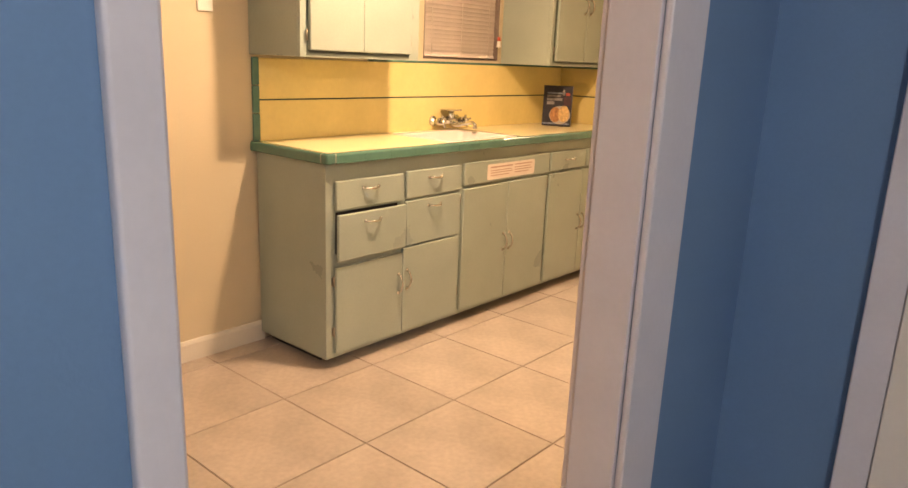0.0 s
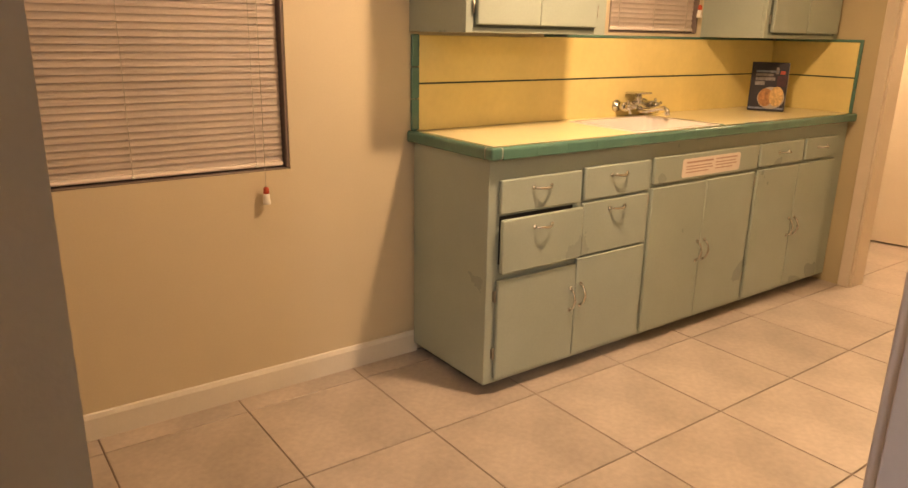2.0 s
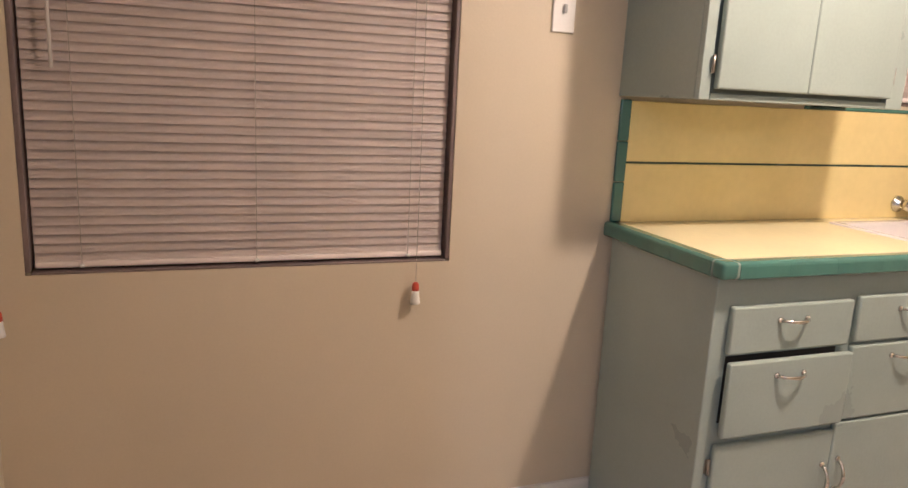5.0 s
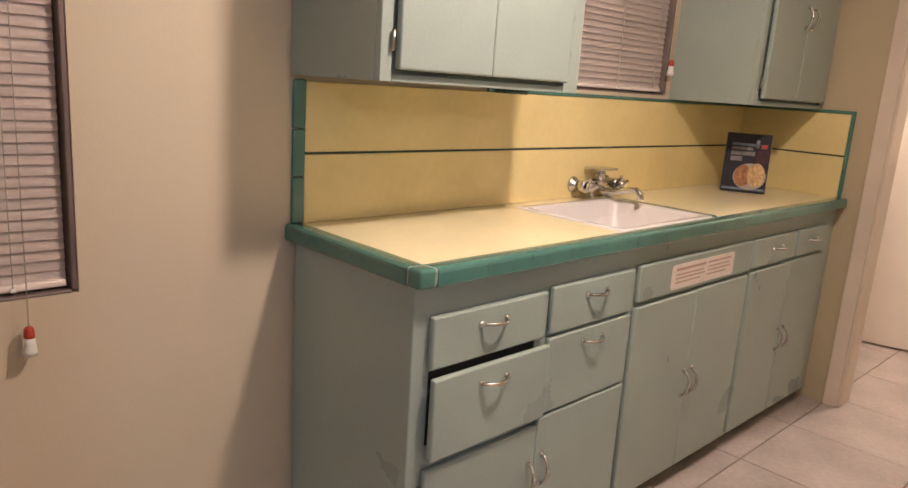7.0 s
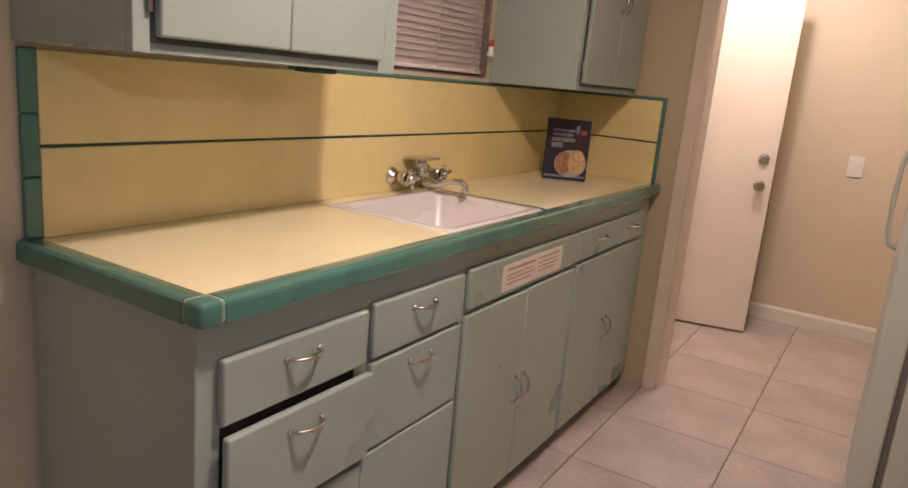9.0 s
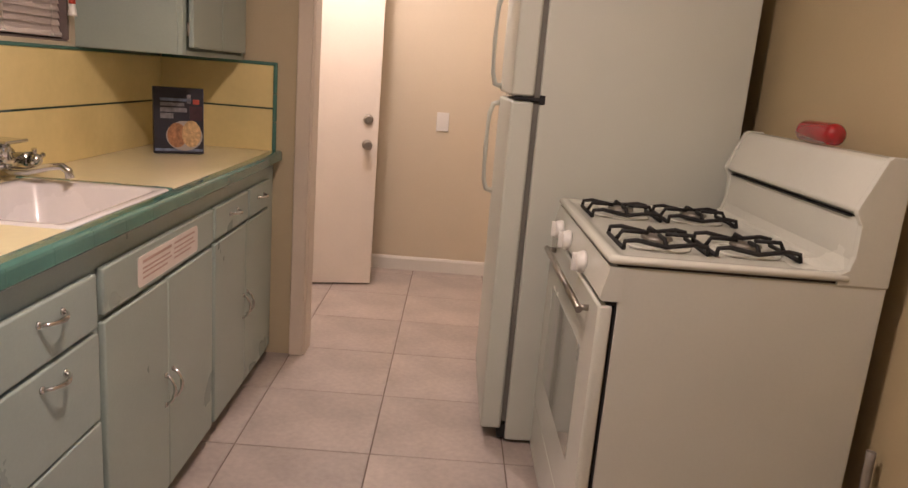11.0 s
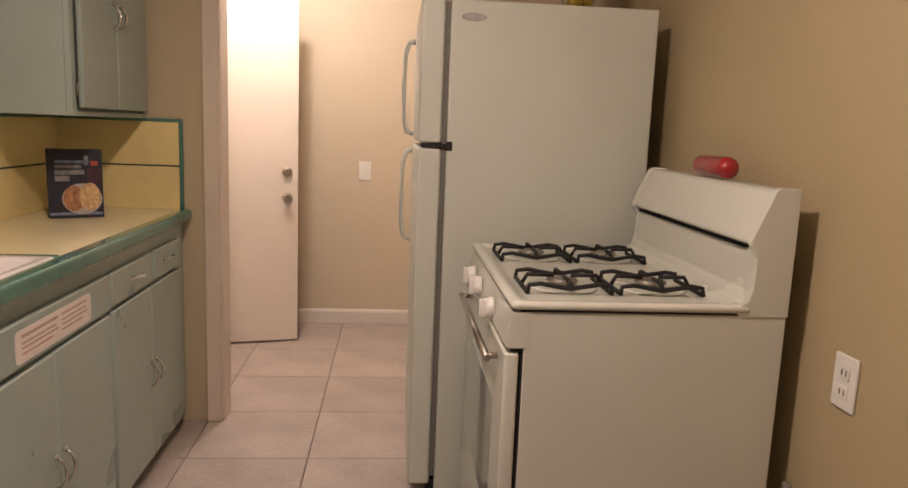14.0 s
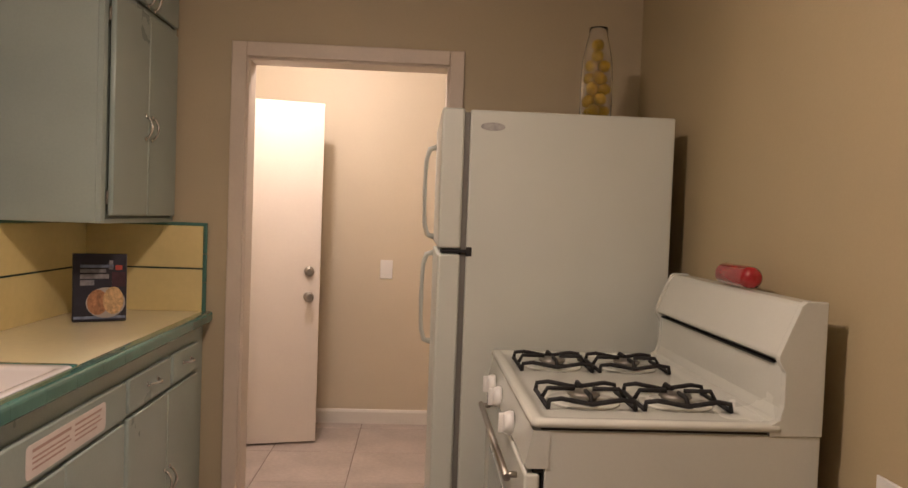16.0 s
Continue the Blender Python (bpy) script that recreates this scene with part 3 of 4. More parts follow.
fc = thing("wall_faucet", (0.009, 1.285, 1.03), "chrome wall-mounted two-handle kitchen faucet", "faucet")
FY, FZ = 1.275, 1.004
for s in (-1, 1):
    part("escutcheon", lathe([(0.030, 0.0), (0.029, 0.006), (0.018, 0.012), (0.014, 0.03)], (0.0095, FY + s * 0.10, FZ), "x", 20), CHROME, fc)
    part("valve_body", tube([(0.035, FY + s * 0.10, FZ), (0.075, FY + s * 0.10, FZ)], [0.019, 0.023], 14), CHROME, fc)
    hn = lathe([(0.010, 0.0), (0.017, 0.006), (0.019, 0.014), (0.015, 0.024), (0.006, 0.03)], (0.076, FY + s * 0.10, FZ), "x", 14)
    for a in (20, 110, 200, 290):
        c, d = math.cos(radians(a)), math.sin(radians(a))
        tube([(0.09, FY + s * 0.10 + c * 0.008, FZ + d * 0.008), (0.092, FY + s * 0.10 + c * 0.036, FZ + d * 0.036)], [0.005, 0.0075], 8, hn)
    part("cross_handle", hn, CHROME, fc, "chrome cross handle")
part("bridge", tube([(0.055, FY - 0.10, FZ), (0.055, FY, FZ + 0.006), (0.055, FY + 0.10, FZ)], [0.017, 0.024, 0.017], 14), CHROME, fc)
part("spout", tube([(0.055, FY, FZ - 0.008), (0.078, FY, FZ - 0.020), (0.12, FY + 0.003, FZ - 0.018), (0.18, FY + 0.006, FZ - 0.002), (0.213, FY + 0.009, FZ + 0.002), (0.230, FY + 0.010, FZ - 0.010), (0.234, FY + 0.010, FZ - 0.030)], [0.013, 0.0125, 0.0115, 0.0105, 0.0105, 0.0115, 0.0125], 12), CHROME, fc)
sd = lathe([(0.024, 0.0), (0.021, 0.03), (0.016, 0.044)], (0.057, FY, FZ + 0.012), "z", 14)
box(0.018, 0.10, FY - 0.052, FY + 0.052, FZ + 0.057, FZ + 0.066, 0.006, 3, sd)
part("soap_dish", sd, CHROME, fc, "chrome soap tray over the spout")

# ---------------------------------------------------------------- upper cabinets
def wall_cabinet(y0, y1, doors, label, end=0.032):
    X = 0.362
    t = thing("wall_cabinet", (0.19, (y0 + y1) / 2, 1.333), label, "cabinet", "upper cabinets")
    part("body", box(0.0005, X - 0.018, y0, y1, 1.333, CEILING - 0.002, 0.002, 1), SAGE, t)
    fr = bmesh.new()
    for a, b, c, d in ((y0, y0 + 0.032, 1.333, CEILING - 0.003), (y1 - end, y1, 1.333, CEILING - 0.003), (y0 + 0.0325, y1 - end - 0.0005, 1.333, 1.350), (y0 + 0.0325, y1 - end - 0.0005, 2.112, 2.137), (y0 + 0.0325, y1 - end - 0.0005, CEILING - 0.03, CEILING - 0.003)):
        box(X - 0.0175, X, a, b, c, d, 0.0015, 1, fr)
    part("face_frame", fr, SAGE, t)
    # Dark sheet behind the doors: the shade in their gaps is painted.
    part("gap_shade", box(X - 0.0178, X - 0.014, y0 + 0.02, y1 - 0.02, 1.342, CEILING - 0.02), SAGE_DARK, t, "painted shade in the gaps round the doors")
    for a, b, ky in doors:
        for z0, z1, kz in ((1.360, 2.108, 1.69), (2.141, CEILING - 0.036, 2.18)):
            d = part("door", box(X + 0.0008, X + 0.0195, a, b, z0, z1, 0.005, 3), SAGE, t)
            bow_handle(d, (X + 0.0195, ky, kz), 0.085, True, 0.022)
    for y in (y0 + 0.028, y1 - end + 0.004):
        for z in (1.42, 2.03):
            part("hinge", tube([(X + 0.007, y, z - 0.022), (X + 0.007, y, z + 0.022)], 0.0045, 8), NICKEL, t, "dull metal hinge")
    return t


left_upper = wall_cabinet(-0.014, 0.676, ((0.024, 0.3135, 0.284), (0.3145, 0.610, 0.344)), "pale sage green wall cabinet with two tall doors", 0.062)
wall_cabinet(1.79, L - 0.002, ((1.836, 2.142, 2.112), (2.146, 2.454, 2.176)), "pale sage green wall cabinet in the corner by the doorway")
part("catch", box(0.300, 0.346, 0.405, 0.492, 1.322, 1.3325, 0.003), LINER, left_upper, "dark metal catch under the cabinet")

# ---------------------------------------------------------------- food box on the counter
fb = thing("food_box", (0.22, 2.14, TOP), "dark blue cardboard food box with a plate printed on it", "box")
tilt = Matrix.Translation((0.220, 2.128, TOP)) @ Matrix.Rotation(radians(28.0), 4, "Z") @ Matrix.Rotation(radians(-3.0), 4, "X")
def on_box(bm):
    bmesh.ops.transform(bm, matrix=tilt, verts=bm.verts)
    return bm
part("carton", on_box(box(-0.092, 0.092, 0.0, 0.042, 0.0025, 0.258, 0.002, 1)), NAVY, fb)
part("side_print", on_box(box(0.0921, 0.0928, 0.002, 0.040, 0.006, 0.255)), CARD_SIDE, fb, "pale blue printed side")
for x0_, x1_, z0_, z1_, m_, nm in ((-0.068, 0.046, 0.205, 0.216, PRINT_BLUE, "writing_bar"), (-0.068, 0.020, 0.186, 0.199, PRINT_GREY, "writing_bar"), (-0.068, 0.030, 0.163, 0.180, PRINT_GREY, "writing_bar"), (-0.068, -0.020, 0.138, 0.158, PRINT_GREY, "writing_bar"), (0.052, 0.076, 0.196, 0.214, PRINT_SCARLET, "red_mark"), (0.030, 0.044, 0.198, 0.232, PRINT_GREY, "pale_stripe"), (0.040, 0.088, 0.132, 0.188, PRINT_PLUM, "dark_print"), (-0.088, 0.088, 0.012, 0.022, PRINT_BLUE, "writing_bar")):
    part(nm, on_box(box(x0_, x1_, -0.0009, -0.0001, z0_, z1_)), m_, fb)
ell = lambda cx, cz, rx, rz, k=22: [(cx + rx * math.cos(2 * math.pi * i / k), cz + rz * math.sin(2 * math.pi * i / k)) for i in range(k)]
part("plate_print", on_box(prism(ell(0.020, 0.072, 0.068, 0.058), "y", -0.0010, -0.0001)), PRINT_WHITE, fb, "printed pale plate")
part("food_print", on_box(prism(ell(-0.008, 0.074, 0.036, 0.048), "y", -0.0017, -0.0011)), PRINT_ORANGE, fb, "printed orange-brown food")
part("food_print", on_box(prism(ell(0.046, 0.080, 0.036, 0.052), "y", -0.0021, -0.0018)), PRINT_TAN, fb, "printed tan food")

# ---------------------------------------------------------------- wall plates
def wall_plate(name, axis, face, out, a, z, w, h, label, category, kind_):
    t = thing(name, ((face, a, z) if axis == "y" else (a, face, z)), label, category)
    b = lambda a0, a1, z0, z1, d0, d1, bev: box(*((*sorted((face + out * d0, face + out * d1)), a0, a1) if axis == "y" else (a0, a1, *sorted((face + out * d0, face + out * d1)))), z0, z1, bev)
    part("plate", b(a - w / 2, a + w / 2, z - h / 2, z + h / 2, 0.0005, 0.0075, 0.003), PLASTIC, t)
    if kind_ == "switch":
        part("rocker", b(a - 0.016, a + 0.016, z - 0.033, z + 0.033, 0.0078, 0.0115, 0.002), PLASTIC, t)
    elif kind_ == "outlet":
        for dz in (0.021, -0.021):
            f = part("socket", b(a - 0.017, a + 0.017, z + dz - 0.014, z + dz + 0.014, 0.0078, 0.010, 0.003), PLASTIC, t)
            for da in (-0.007, 0.007):
                part("slot", b(a + da - 0.0015, a + da + 0.0015, z + dz - 0.006, z + dz + 0.006, 0.0101, 0.0106, 0.0), DARK, f)
    else:
        part("toggle", b(a - 0.005, a + 0.005, z - 0.012, z + 0.012, 0.0078, 0.016, 0.002), SMUDGE, t, "grey toggle")
    return t


wall_plate("light_switch", "y", 0.0, 1, -0.218, 1.561, 0.070, 0.128, "white plastic light switch plate on the beige wall", "light switch", "toggle")
wall_plate("light_switch", "x", 4.16, -1, 1.211, 1.038, 0.082, 0.125, "white plastic rocker switch on the hall wall", "light switch", "switch")
wall_plate("wall_outlet", "y", EAST, -1, 0.716, 0.846, 0.076, 0.118, "white plastic double power outlet", "outlet", "outlet")

# ---------------------------------------------------------------- hall door
free, hinge = Vector((0.832, 3.715, 0)), Vector((0.105, 3.549, 0))
dirn = (free - hinge).normalized()
hd = tagged(new("door_1"), "off-white flush door standing ajar in the hall", "door", kind="structure")
ang = math.atan2(dirn.y, dirn.x)
M = Matrix.Translation(hinge) @ Matrix.Rotation(ang, 4, "Z")
wd = (free - hinge).length
def at_door(bm):
    bmesh.ops.transform(bm, matrix=M, verts=bm.verts)
    return bm
part("leaf", at_door(box(0, wd, 0, 0.04, 0.012, 2.050, 0.003)), DOOR, hd)
for z, nm in ((0.892, "door_knob"), (1.045, "deadbolt")):
    prof = [(0.031, 0.0), (0.030, 0.006), (0.013, 0.010), (0.012, 0.026), (0.026, 0.036), (0.028, 0.05), (0.022, 0.06)] if nm == "door_knob" else [(0.030, 0.0), (0.029, 0.010), (0.022, 0.016), (0.018, 0.022)]
    bm = lathe([(r, -h) for r, h in prof], (wd - 0.065, -0.0005, z), "y", 22)
    part(nm, at_door(bm), NICKEL, hd, "satin nickel " + nm.replace("_", " "))
for z in (0.25, 1.0, 1.75):
    part("hinge", at_door(tube([(-0.004, 0.0, z - 0.045), (-0.004, 0.0, z + 0.045)], 0.006, 8)), NICKEL, hd)
bj = box(0.06, 0.100, 3.52, 3.60, 0.0, 2.09, 0.002)
tagged(part("door_jamb", bj, CASING), "cream painted door jamb in the hall", "door frame", kind="structure")

# ---------------------------------------------------------------- refrigerator
fx0, fx1, fy0, fy1, ft = 1.574, 2.275, 1.785, 2.465, 1.765
fr = thing("refrigerator", (1.9, 2.12, 0), "white top-freezer refrigerator beside the hall doorway", "refrigerator")
part("body", box(fx0, fx1, fy0, fy1, 0.014, ft - 0.004, 0.006, 3), FRIDGE, fr)
part("kick_grille", box(1.545, 1.645, fy0 + 0.02, fy1 - 0.02, 0.012, 0.065, 0.003), DARK, fr, "dark kick grille")
for x in (1.65, 2.2):
    for y in (fy0 + 0.06, fy1 - 0.06):
        part("foot", lathe([(0.018, 0.0), (0.018, 0.008), (0.01, 0.03)], (x, y, 0.0), seg=12), BLACK, fr)
part("gasket", box(1.5555, fx0 - 0.0005, fy0 + 0.012, fy1 - 0.012, 0.085, ft - 0.012), GASKET, fr, "grey door gasket")
for nm, z0_, z1_, h0, h1 in (("freezer_door", 1.290, ft, 1.312, 1.690), ("fridge_door", 0.058, 1.273, 0.865, 1.245)):
    d = part(nm, box(1.477, 1.555, fy0 - 0.002, fy1 + 0.002, z0_, z1_, 0.010, 3), FRIDGE, fr)
    yh = fy1 - 0.05
    pts = [(1.478, yh, h0), (1.450, yh, h0 + 0.008), (1.437, yh, h0 + 0.05), (1.433, yh, (h0 + h1) / 2), (1.437, yh, h1 - 0.05), (1.450, yh, h1 - 0.008), (1.478, yh, h1)]
    part("handle", tube(pts, [0.013, 0.011, 0.010, 0.010, 0.010, 0.011, 0.013], 10), FRIDGE, d, "white bow handle")
hb = box(1.488, 1.585, fy0 - 0.004, fy0 + 0.05, 1.2755, 1.2875, 0.003)
box(1.573, 1.592, fy0 - 0.006, fy0 + 0.002, 1.266, 1.297, 0.002, 1, hb)
part("hinge", hb, BLACK, fr, "dark steel centre hinge")
part("badge", prism([(1.650 + 0.042 * math.cos(2 * math.pi * i / 20), 1.706 + 0.014 * math.sin(2 * math.pi * i / 20)) for i in range(20)], "y", fy0 - 0.0012, fy0 + 0.001), SMUDGE, fr, "faint grey oval badge")

jar = thing("lemon_jar", (2.035, 1.95, ft - 0.004), "tall clear glass bottle filled with yellow lemons", "jar")
outer = [(0.052, 0.0), (0.058, 0.006), (0.058, 0.16), (0.054, 0.22), (0.042, 0.28), (0.034, 0.31), (0.034, 0.335)]
inner = [(0.031, 0.335), (0.031, 0.31), (0.039, 0.278), (0.050, 0.218), (0.0545, 0.158), (0.0545, 0.012), (0.048, 0.008)]
part("bottle", lathe(outer + inner, (2.035, 1.95, ft - 0.004), seg=28), GLASS, jar)
def lemon(p, r, spin):
    bm = bmesh.new()
    bmesh.ops.create_icosphere(bm, subdivisions=2, radius=1.0)
    for v in bm.verts:
        c = v.co.copy()
        pinch = 1.0 + 0.28 * max(0, abs(c.z) - 0.75)
        v.co = Vector((c.x * r, c.y * r, c.z * r * 1.18 * pinch))
    for f in bm.faces:
        f.smooth = True
    bmesh.ops.transform(bm, matrix=Matrix.Translation(p) @ Euler(spin).to_matrix().to_4x4(), verts=bm.verts)
    return bm
rng = random.Random(4)
zz = ft + 0.030
for row in range(7):
    k = 3 if row < 5 else (2 if row == 5 else 1)
    rad = 0.026 if k == 3 else (0.016 if k == 2 else 0.0)
    for i in range(k):
        a = 2 * math.pi * i / k + row * 0.9
        part("lemon", lemon((2.035 + rad * math.cos(a), 1.95 + rad * math.sin(a), zz + rng.uniform(-0.003, 0.003)), 0.0222, (rng.uniform(0, 3), rng.uniform(0, 3), 0)), LEMON, jar, "yellow lemon")
    zz += 0.040

# ---------------------------------------------------------------- gas stove
sx0, sx1, sy0, sy1, sh = 1.674, 2.297, 0.858, 1.680, 0.972
sv = thing("gas_stove", (2.0, 1.25, 0), "white enamel four-burner gas stove with black grates", "stove")
part("body", box(sx0 + 0.02, sx1, sy0 + 0.004, sy1 - 0.004, 0.03, sh - 0.024, 0.004), ENAMEL, sv)
part("seam", box(sx0 + 0.012, sx1 - 0.075, sy0 + 0.008, sy1 - 0.008, sh - 0.0238, sh - 0.0185), DARK, sv, "painted shade in the seam below the cooktop")
for x in (sx0 + 0.07, sx1 - 0.06):
    for y in (sy0 + 0.05, sy1 - 0.05):
        part("foot", lathe([(0.016, 0.0), (0.016, 0.01), (0.009, 0.03)], (x, y, 0.0), seg=12), BLACK, sv)
# cooktop: raised rim round a shallow well
ct = bmesh.new()
CX0, CX1, CY0, CY1 = sx0 - 0.012, sx1 - 0.085, sy0 - 0.002, sy1 + 0.002
def cring(i, z, r, k=4):
    out = []
    for cx, cy, a in ((CX1 - i - r, CY1 - i - r, 0), (CX0 + i + r, CY1 - i - r, 90), (CX0 + i + r, CY0 + i + r, 180), (CX1 - i - r, CY0 + i + r, 270)):
        out += [ct.verts.new((cx + r * math.cos(radians(a + 90 * j / k)), cy + r * math.sin(radians(a + 90 * j / k)), z)) for j in range(k + 1)]
    return out
rs = [cring(0.006, sh - 0.018, 0.012), cring(0.0, sh - 0.014, 0.014), cring(0.0, sh - 0.006, 0.014), cring(0.005, sh, 0.014), cring(0.026, sh, 0.016), cring(0.034, sh - 0.007, 0.02), cring(0.05, sh - 0.009, 0.03)]
for lo, hi in zip(rs, rs[1:]):
    for k in range(len(lo)):
        f = ct.faces.new((lo[k], lo[(k + 1) % len(lo)], hi[(k + 1) % len(lo)], hi[k]))
        f.smooth = True
ct.faces.new(rs[-1])
ct.faces.new(rs[0][::-1])
part("cooktop", ct, ENAMEL, sv)
# control panel, knobs, oven door, drawer
part("control_panel", prism([(sx0 + 0.03, sh - 0.0245), (sx0 - 0.006, sh - 0.0245), (sx0 - 0.022, sh - 0.100), (sx0 - 0.016, sh - 0.106), (sx0 + 0.03, sh - 0.106)], "y", sy0 + 0.002, sy1 - 0.002), ENAMEL, sv)
for y in (sy0 + 0.240, sy0 + 0.495, sy0 + 0.650):
    c = (sx0 - 0.0165, y, sh - 0.076)
    kb = lathe([(0.028, 0.0), (0.030, -0.008), (0.026, -0.020), (0.022, -0.024)], c, "x", 22)
    box(c[0] - 0.036, c[0] - 0.020, y - 0.006, y + 0.006, c[2] - 0.024, c[2] + 0.024, 0.003, 2, kb)
    part("knob", kb, PLASTIC, sv, "white plastic burner knob")
part("gap", box(sx0 - 0.004, sx0 + 0.019, sy0 + 0.006, sy1 - 0.006, sh - 0.116, sh - 0.1065), DARK, sv, "painted shade in the gap above the oven door")
od = part("oven_door", box(sx0 - 0.022, sx0 + 0.012, sy0 + 0.002, sy1 - 0.002, 0.235, sh - 0.117, 0.008, 3), ENAMEL, sv)
part("oven_window", box(sx0 - 0.0238, sx0 - 0.0215, sy0 + 0.15, sy1 - 0.15, 0.38, 0.70, 0.0008, 1), OVEN_GLASS, od, "oven window with a pale reflection painted in")
hz = sh - 0.158
ohn = tube([(sx0 - 0.048, sy0 + 0.09, hz), (sx0 - 0.048, sy1 - 0.09, hz)], 0.009, 10)
for y in (sy0 + 0.11, sy1 - 0.11):
    tube([(sx0 - 0.021, y, hz), (sx0 - 0.048, y, hz)], 0.008, 8, ohn)
part("oven_handle", ohn, NICKEL, od, "chrome oven door handle")
part("side_gap_shade", box(sx0 + 0.0165, sx0 + 0.0198, sy0 + 0.0045, sy1 - 0.0035, 0.05, sh - 0.118), DARK, sv, "painted shade in the gap beside the oven door")
part("drawer", box(sx0 - 0.018, sx0 + 0.012, sy0 + 0.002, sy1 - 0.002, 0.055, 0.228, 0.006, 2), ENAMEL, sv, "white broiler drawer")
# backguard
g0 = sx1 - 0.085
part("backguard", prism([(g0 - 0.03, sh - 0.006), (g0 - 0.008, sh + 0.006), (g0, sh + 0.03), (g0 + 0.004, sh + 0.126), (sx1, sh + 0.126), (sx1, sh - 0.03), (g0 - 0.03, sh - 0.03)], "y", sy0 + 0.0205, sy1 - 0.0205), ENAMEL, sv, "white coved splash panel")
part("console", prism([(g0 + 0.012, sh + 0.1275), (g0 - 0.013, sh + 0.140), (g0 - 0.014, sh + 0.148), (g0 + 0.030, sh + 0.256), (g0 + 0.040, sh + 0.264), (sx1, sh + 0.264), (sx1, sh + 0.1275)], "y", sy0 + 0.0205, sy1 - 0.0205, bevel=0.003), ENAMEL, sv, "slanted white console")
part("console_slot_shade", box(g0 - 0.004, g0 + 0.02, sy0 + 0.06, sy1 - 0.03, sh + 0.124, sh + 0.1272), DARK, sv, "painted shade in the slot below the console")
for y in (sy0 + 0.001, sy1 - 0.020):
    part("end_cap", prism([(g0 - 0.032, sh - 0.026), (g0 - 0.030, sh - 0.002), (g0 - 0.010, sh + 0.010), (g0 - 0.002, sh + 0.04), (g0 - 0.002, sh + 0.112), (g0 - 0.017, sh + 0.138), (g0 - 0.018, sh + 0.148), (g0 + 0.028, sh + 0.260), (g0 + 0.038, sh + 0.268), (sx1 + 0.001, sh + 0.268), (sx1 + 0.001, sh - 0.026)], "y", y, y + 0.019, bevel=0.002), ENAMEL, sv)


def burner(cx, cy):
    bowl = part("burner_bowl", lathe([(0.088, 0.001), (0.085, 0.004), (0.06, 0.0025), (0.045, 0.002)], (cx, cy, sh - 0.0088), seg=26), ENAMEL, sv, "white burner bowl")
    part("burner_cap", lathe([(0.030, 0.0), (0.034, 0.010), (0.040, 0.014), (0.038, 0.020), (0.016, 0.023)], (cx, cy, sh - 0.0055), seg=22), ALU, bowl, "grey burner cap")
    # square grate on four bent feet, with fingers towards the flame
    z0, z1, h, d = sh - 0.006, sh + 0.022, 0.102, 0.086
    g = bmesh.new()
    for s in (-1, 1):
        tube([(cx - h, cy + s * d, z0), (cx - h * 0.97, cy + s * d, z1 - 0.008), (cx - h * 0.7, cy + s * d, z1 - 0.004), (cx, cy + s * d, z0 + 0.012), (cx + h * 0.7, cy + s * d, z1 - 0.004), (cx + h * 0.97, cy + s * d, z1 - 0.008), (cx + h, cy + s * d, z0)], 0.0058, 7, g)
        tube([(cx + s * h, cy - d, z0 + 0.003), (cx + s * h, cy + d, z0 + 0.003)], 0.0056, 7, g)
        tube([(cx, cy + s * d, z0 + 0.012), (cx, cy + s * d * 0.82, z1), (cx, cy + s * 0.022, z1)], 0.0056, 7, g)
        tube([(cx + s * h, cy, z0 + 0.003), (cx + s * h * 0.86, cy, z1), (cx + s * 0.022, cy, z1)], 0.0056, 7, g)
    part("grate", g, BLACK, sv, "black cast iron grate")


for cx in (1.820, 2.045):
    for cy in (1.060, 1.470):
        burner(cx, cy)

rd = tagged(part("oval_dish", lathe([(0.030 * math.cos(radians(a)), c + 0.030 * math.sin(radians(a))) for c, arc in ((-0.072, range(-90, 1, 15)), (0.072, range(0, 91, 15))) for a in arc], (0, 0, 0.0295), "y", 28), RED), "glossy red oval plastic container on top of the stove", "container")
for v in rd.data.vertices:
    v.co.z = max(v.co.z, 0.003)
rd.location = (sx1 - 0.030, 1.238, sh + 0.2655)

hose = thing("gas_hose", (2.33, 0.80, 0.02), "grey braided gas hose and valve behind the stove", "gas pipe")
part("pipe", tube([(2.325, 0.83, 0.56), (2.325, 0.828, 0.52), (2.322, 0.822, 0.47), (2.322, 0.812, 0.42)], 0.011, 10), RUBBER, hose)
part("hose", tube([(2.322, 0.812, 0.42), (2.30, 0.82, 0.40), (2.24, 0.835, 0.385), (2.17, 0.838, 0.35), (2.14, 0.838, 0.29), (2.17, 0.838, 0.23), (2.25, 0.832, 0.2), (2.325, 0.815, 0.19)], 0.012, 10), RUBBER, hose)
part("valve", lathe([(0.018, -0.03), (0.022, -0.01), (0.022, 0.012), (0.014, 0.03)], (2.325, 0.812, 0.18), "z", 12), BRASS, hose)
part("riser", tube([(2.325, 0.812, 0.155), (2.325, 0.812, 0.0)], 0.011, 10), BRASS, hose)

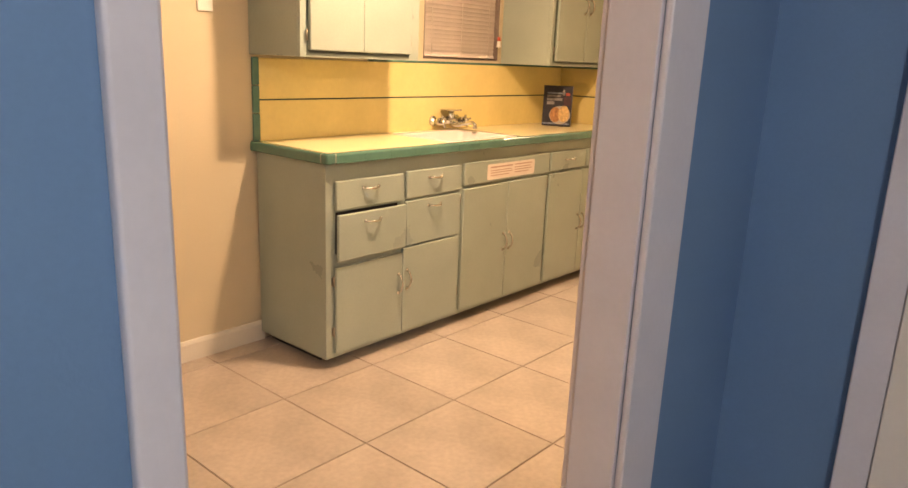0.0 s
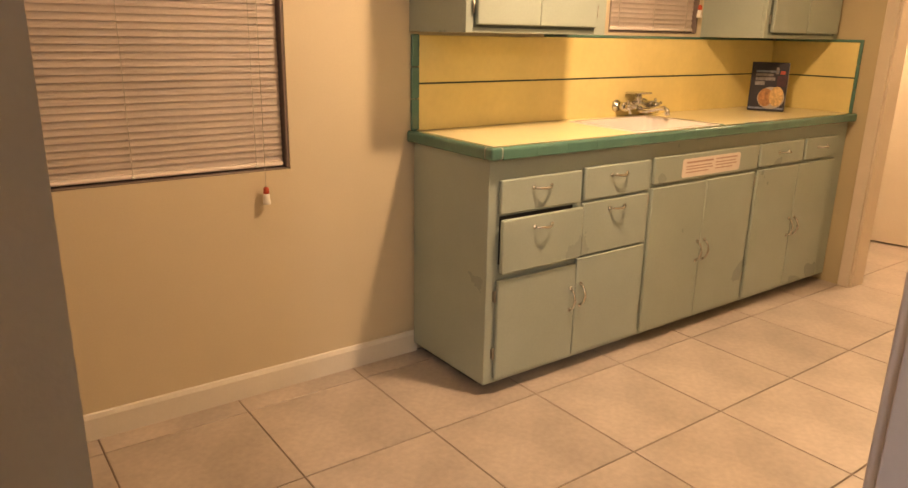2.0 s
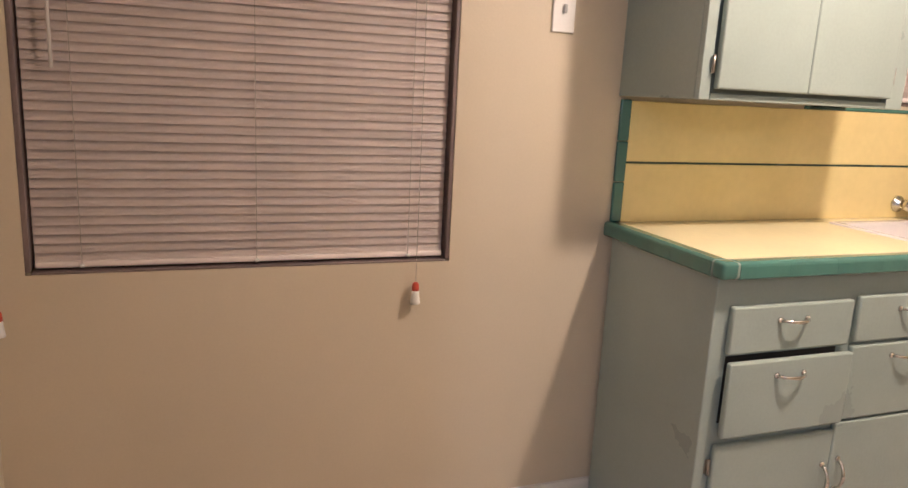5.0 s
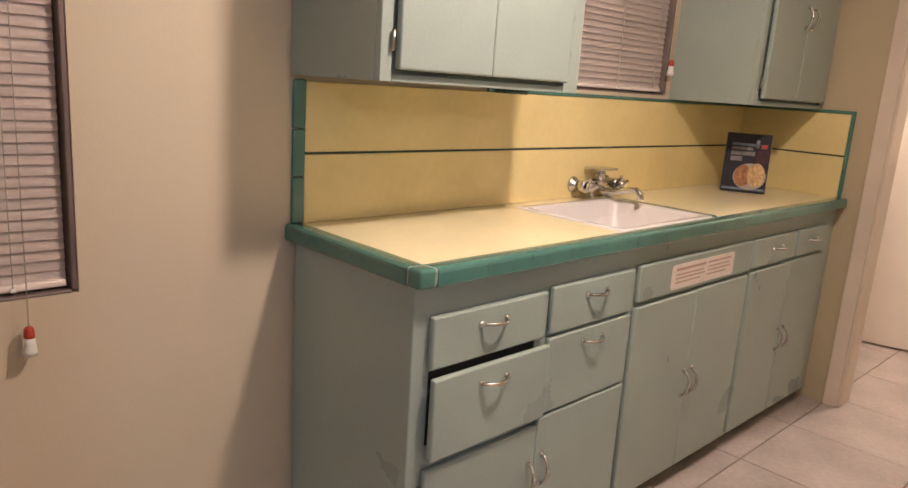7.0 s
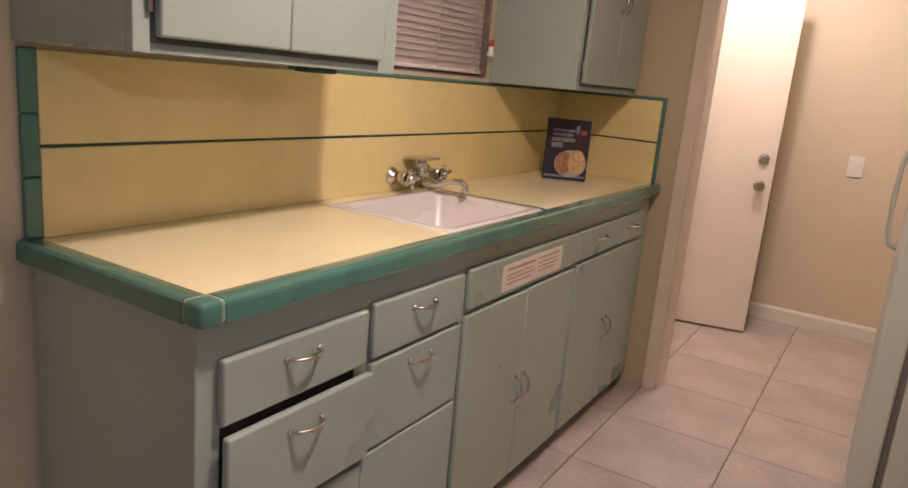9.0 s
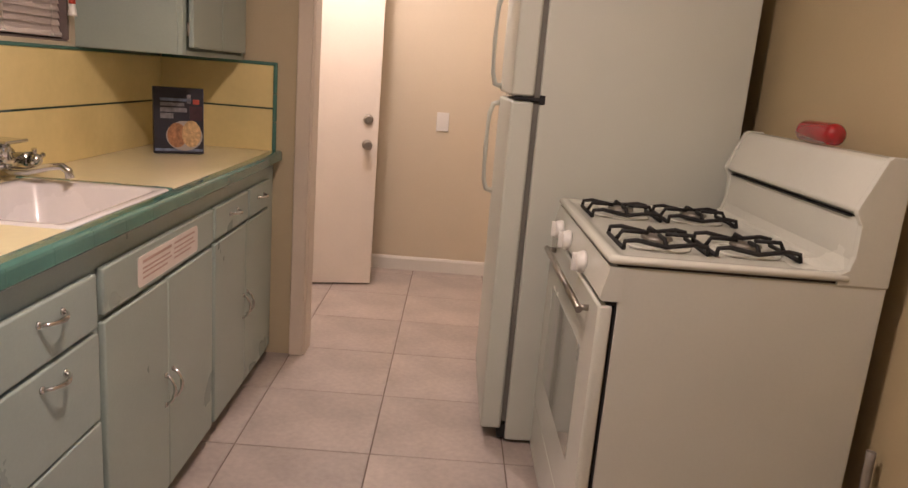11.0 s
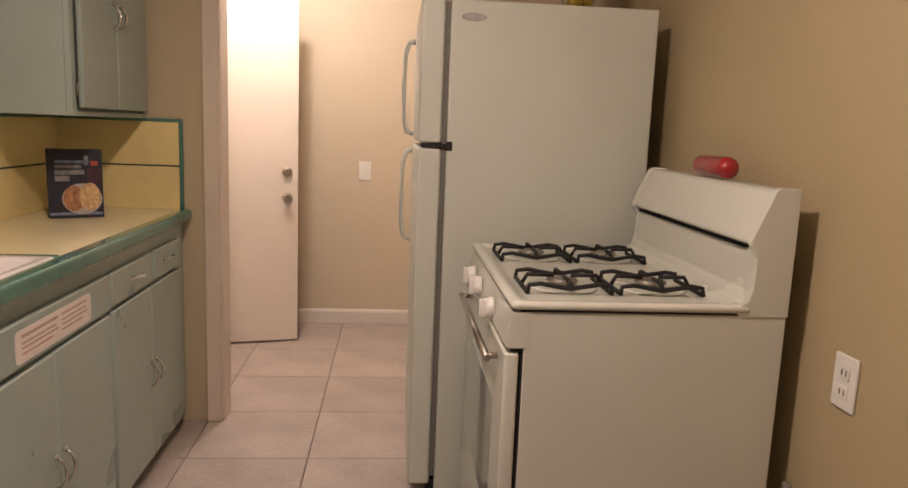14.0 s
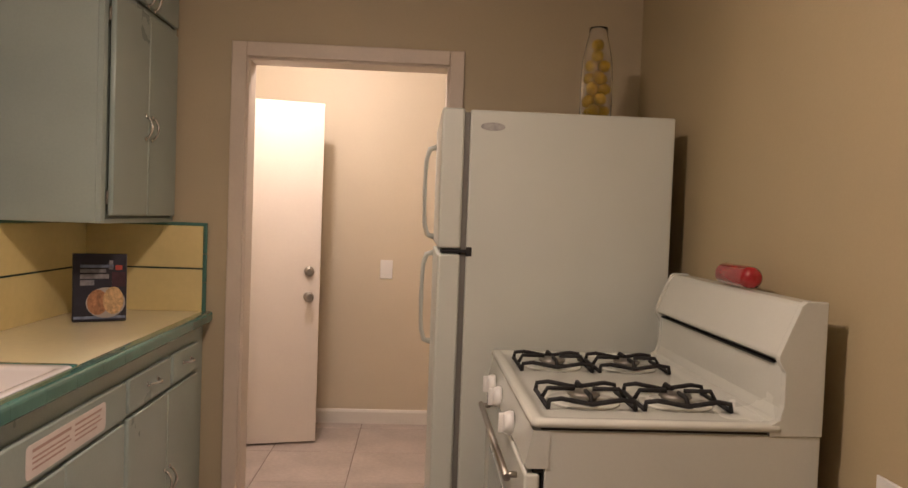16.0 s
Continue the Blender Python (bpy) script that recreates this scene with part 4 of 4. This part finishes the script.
# ---------------------------------------------------------------- ceiling lights
def ceiling_light(at, label):
    """A flat metal canopy with a bare bulb in its socket."""
    x, y, z = at
    t = thing("ceiling_light", (x, y, CEILING), label, "ceiling light", "ceiling lights")
    part("canopy", lathe([(0.085, CEILING - z - 0.0005), (0.083, CEILING - z - 0.012), (0.03, CEILING - z - 0.022)], at, seg=26), PLASTIC, t)
    return t


ceiling_light(KITCHEN_LAMP, "white ceiling canopy over the middle of the kitchen")
ceiling_light(HALL_LAMP, "white ceiling canopy in the hall")
ceiling_light(BLUE_LAMP, "white ceiling canopy in the blue room")

# ---------------------------------------------------------------- white door in the blue room
bd = tagged(new("door_2"), "white painted door in the blue room's end wall", "door", kind="structure")
part("leaf", box(2.58, 3.34, -0.028, 0.0085, 0.01, 2.03, 0.003), DOOR, bd)
part("casing", box(2.50, 2.5795, -0.020, 0.0095, 0.0, 2.11, 0.004), BLUE_CASING, bd)
part("casing", box(3.3405, 3.42, -0.020, 0.0095, 0.0, 2.11, 0.004), BLUE_CASING, bd)
part("casing", box(2.58, 3.34, -0.020, 0.0095, 2.031, 2.11, 0.004), BLUE_CASING, bd)

# ---------------------------------------------------------------- floor tiles
PITCH_X, PITCH_Y, JOINT = 0.484, 0.481, 0.005
X_LINE, Y_LINE = 1.082, 0.188
tile_me = {}


def floor_tile(x0, x1, y0, y1):
    w, d = round(x1 - x0, 4), round(y1 - y0, 4)
    if (w, d) not in tile_me:
        bm = box(-w / 2, w / 2, -d / 2, d / 2, -0.0095, 0.0)
        bmesh.ops.bevel(bm, geom=[e for e in bm.edges if all(v.co.z > -0.001 for v in e.verts)], offset=0.0016, segments=1, affect="EDGES")
        me = bpy.data.meshes.new("tile")
        bm.to_mesh(me)
        bm.free()
        me.materials.append(TILE)
        tile_me[(w, d)] = me
    ob = new("tile", tile_me[(w, d)])
    ob.parent = floor
    ob.location = ((x0 + x1) / 2, (y0 + y1) / 2, 0.0 + random.uniform(-0.0006, 0.0002))


def lay(xa, xb, ya, yb):
    i0, i1 = math.floor((xa - X_LINE) / PITCH_X), math.ceil((xb - X_LINE) / PITCH_X)
    j0, j1 = math.floor((ya - Y_LINE) / PITCH_Y), math.ceil((yb - Y_LINE) / PITCH_Y)
    for i in range(i0, i1):
        for j in range(j0, j1):
            x0, x1 = max(xa, X_LINE + i * PITCH_X), min(xb, X_LINE + (i + 1) * PITCH_X)
            y0, y1 = max(ya, Y_LINE + j * PITCH_Y), min(yb, Y_LINE + (j + 1) * PITCH_Y)
            if x1 - x0 > 0.02 and y1 - y0 > 0.02:
                floor_tile(x0 + JOINT / 2, x1 - JOINT / 2, y0 + JOINT / 2, y1 - JOINT / 2)


lay(0.0, 2.145, -1.66, Y_LINE)
lay(0.0, 2.50, Y_LINE, 4.16)
lay(2.145, 6.2, -4.28, 0.01)
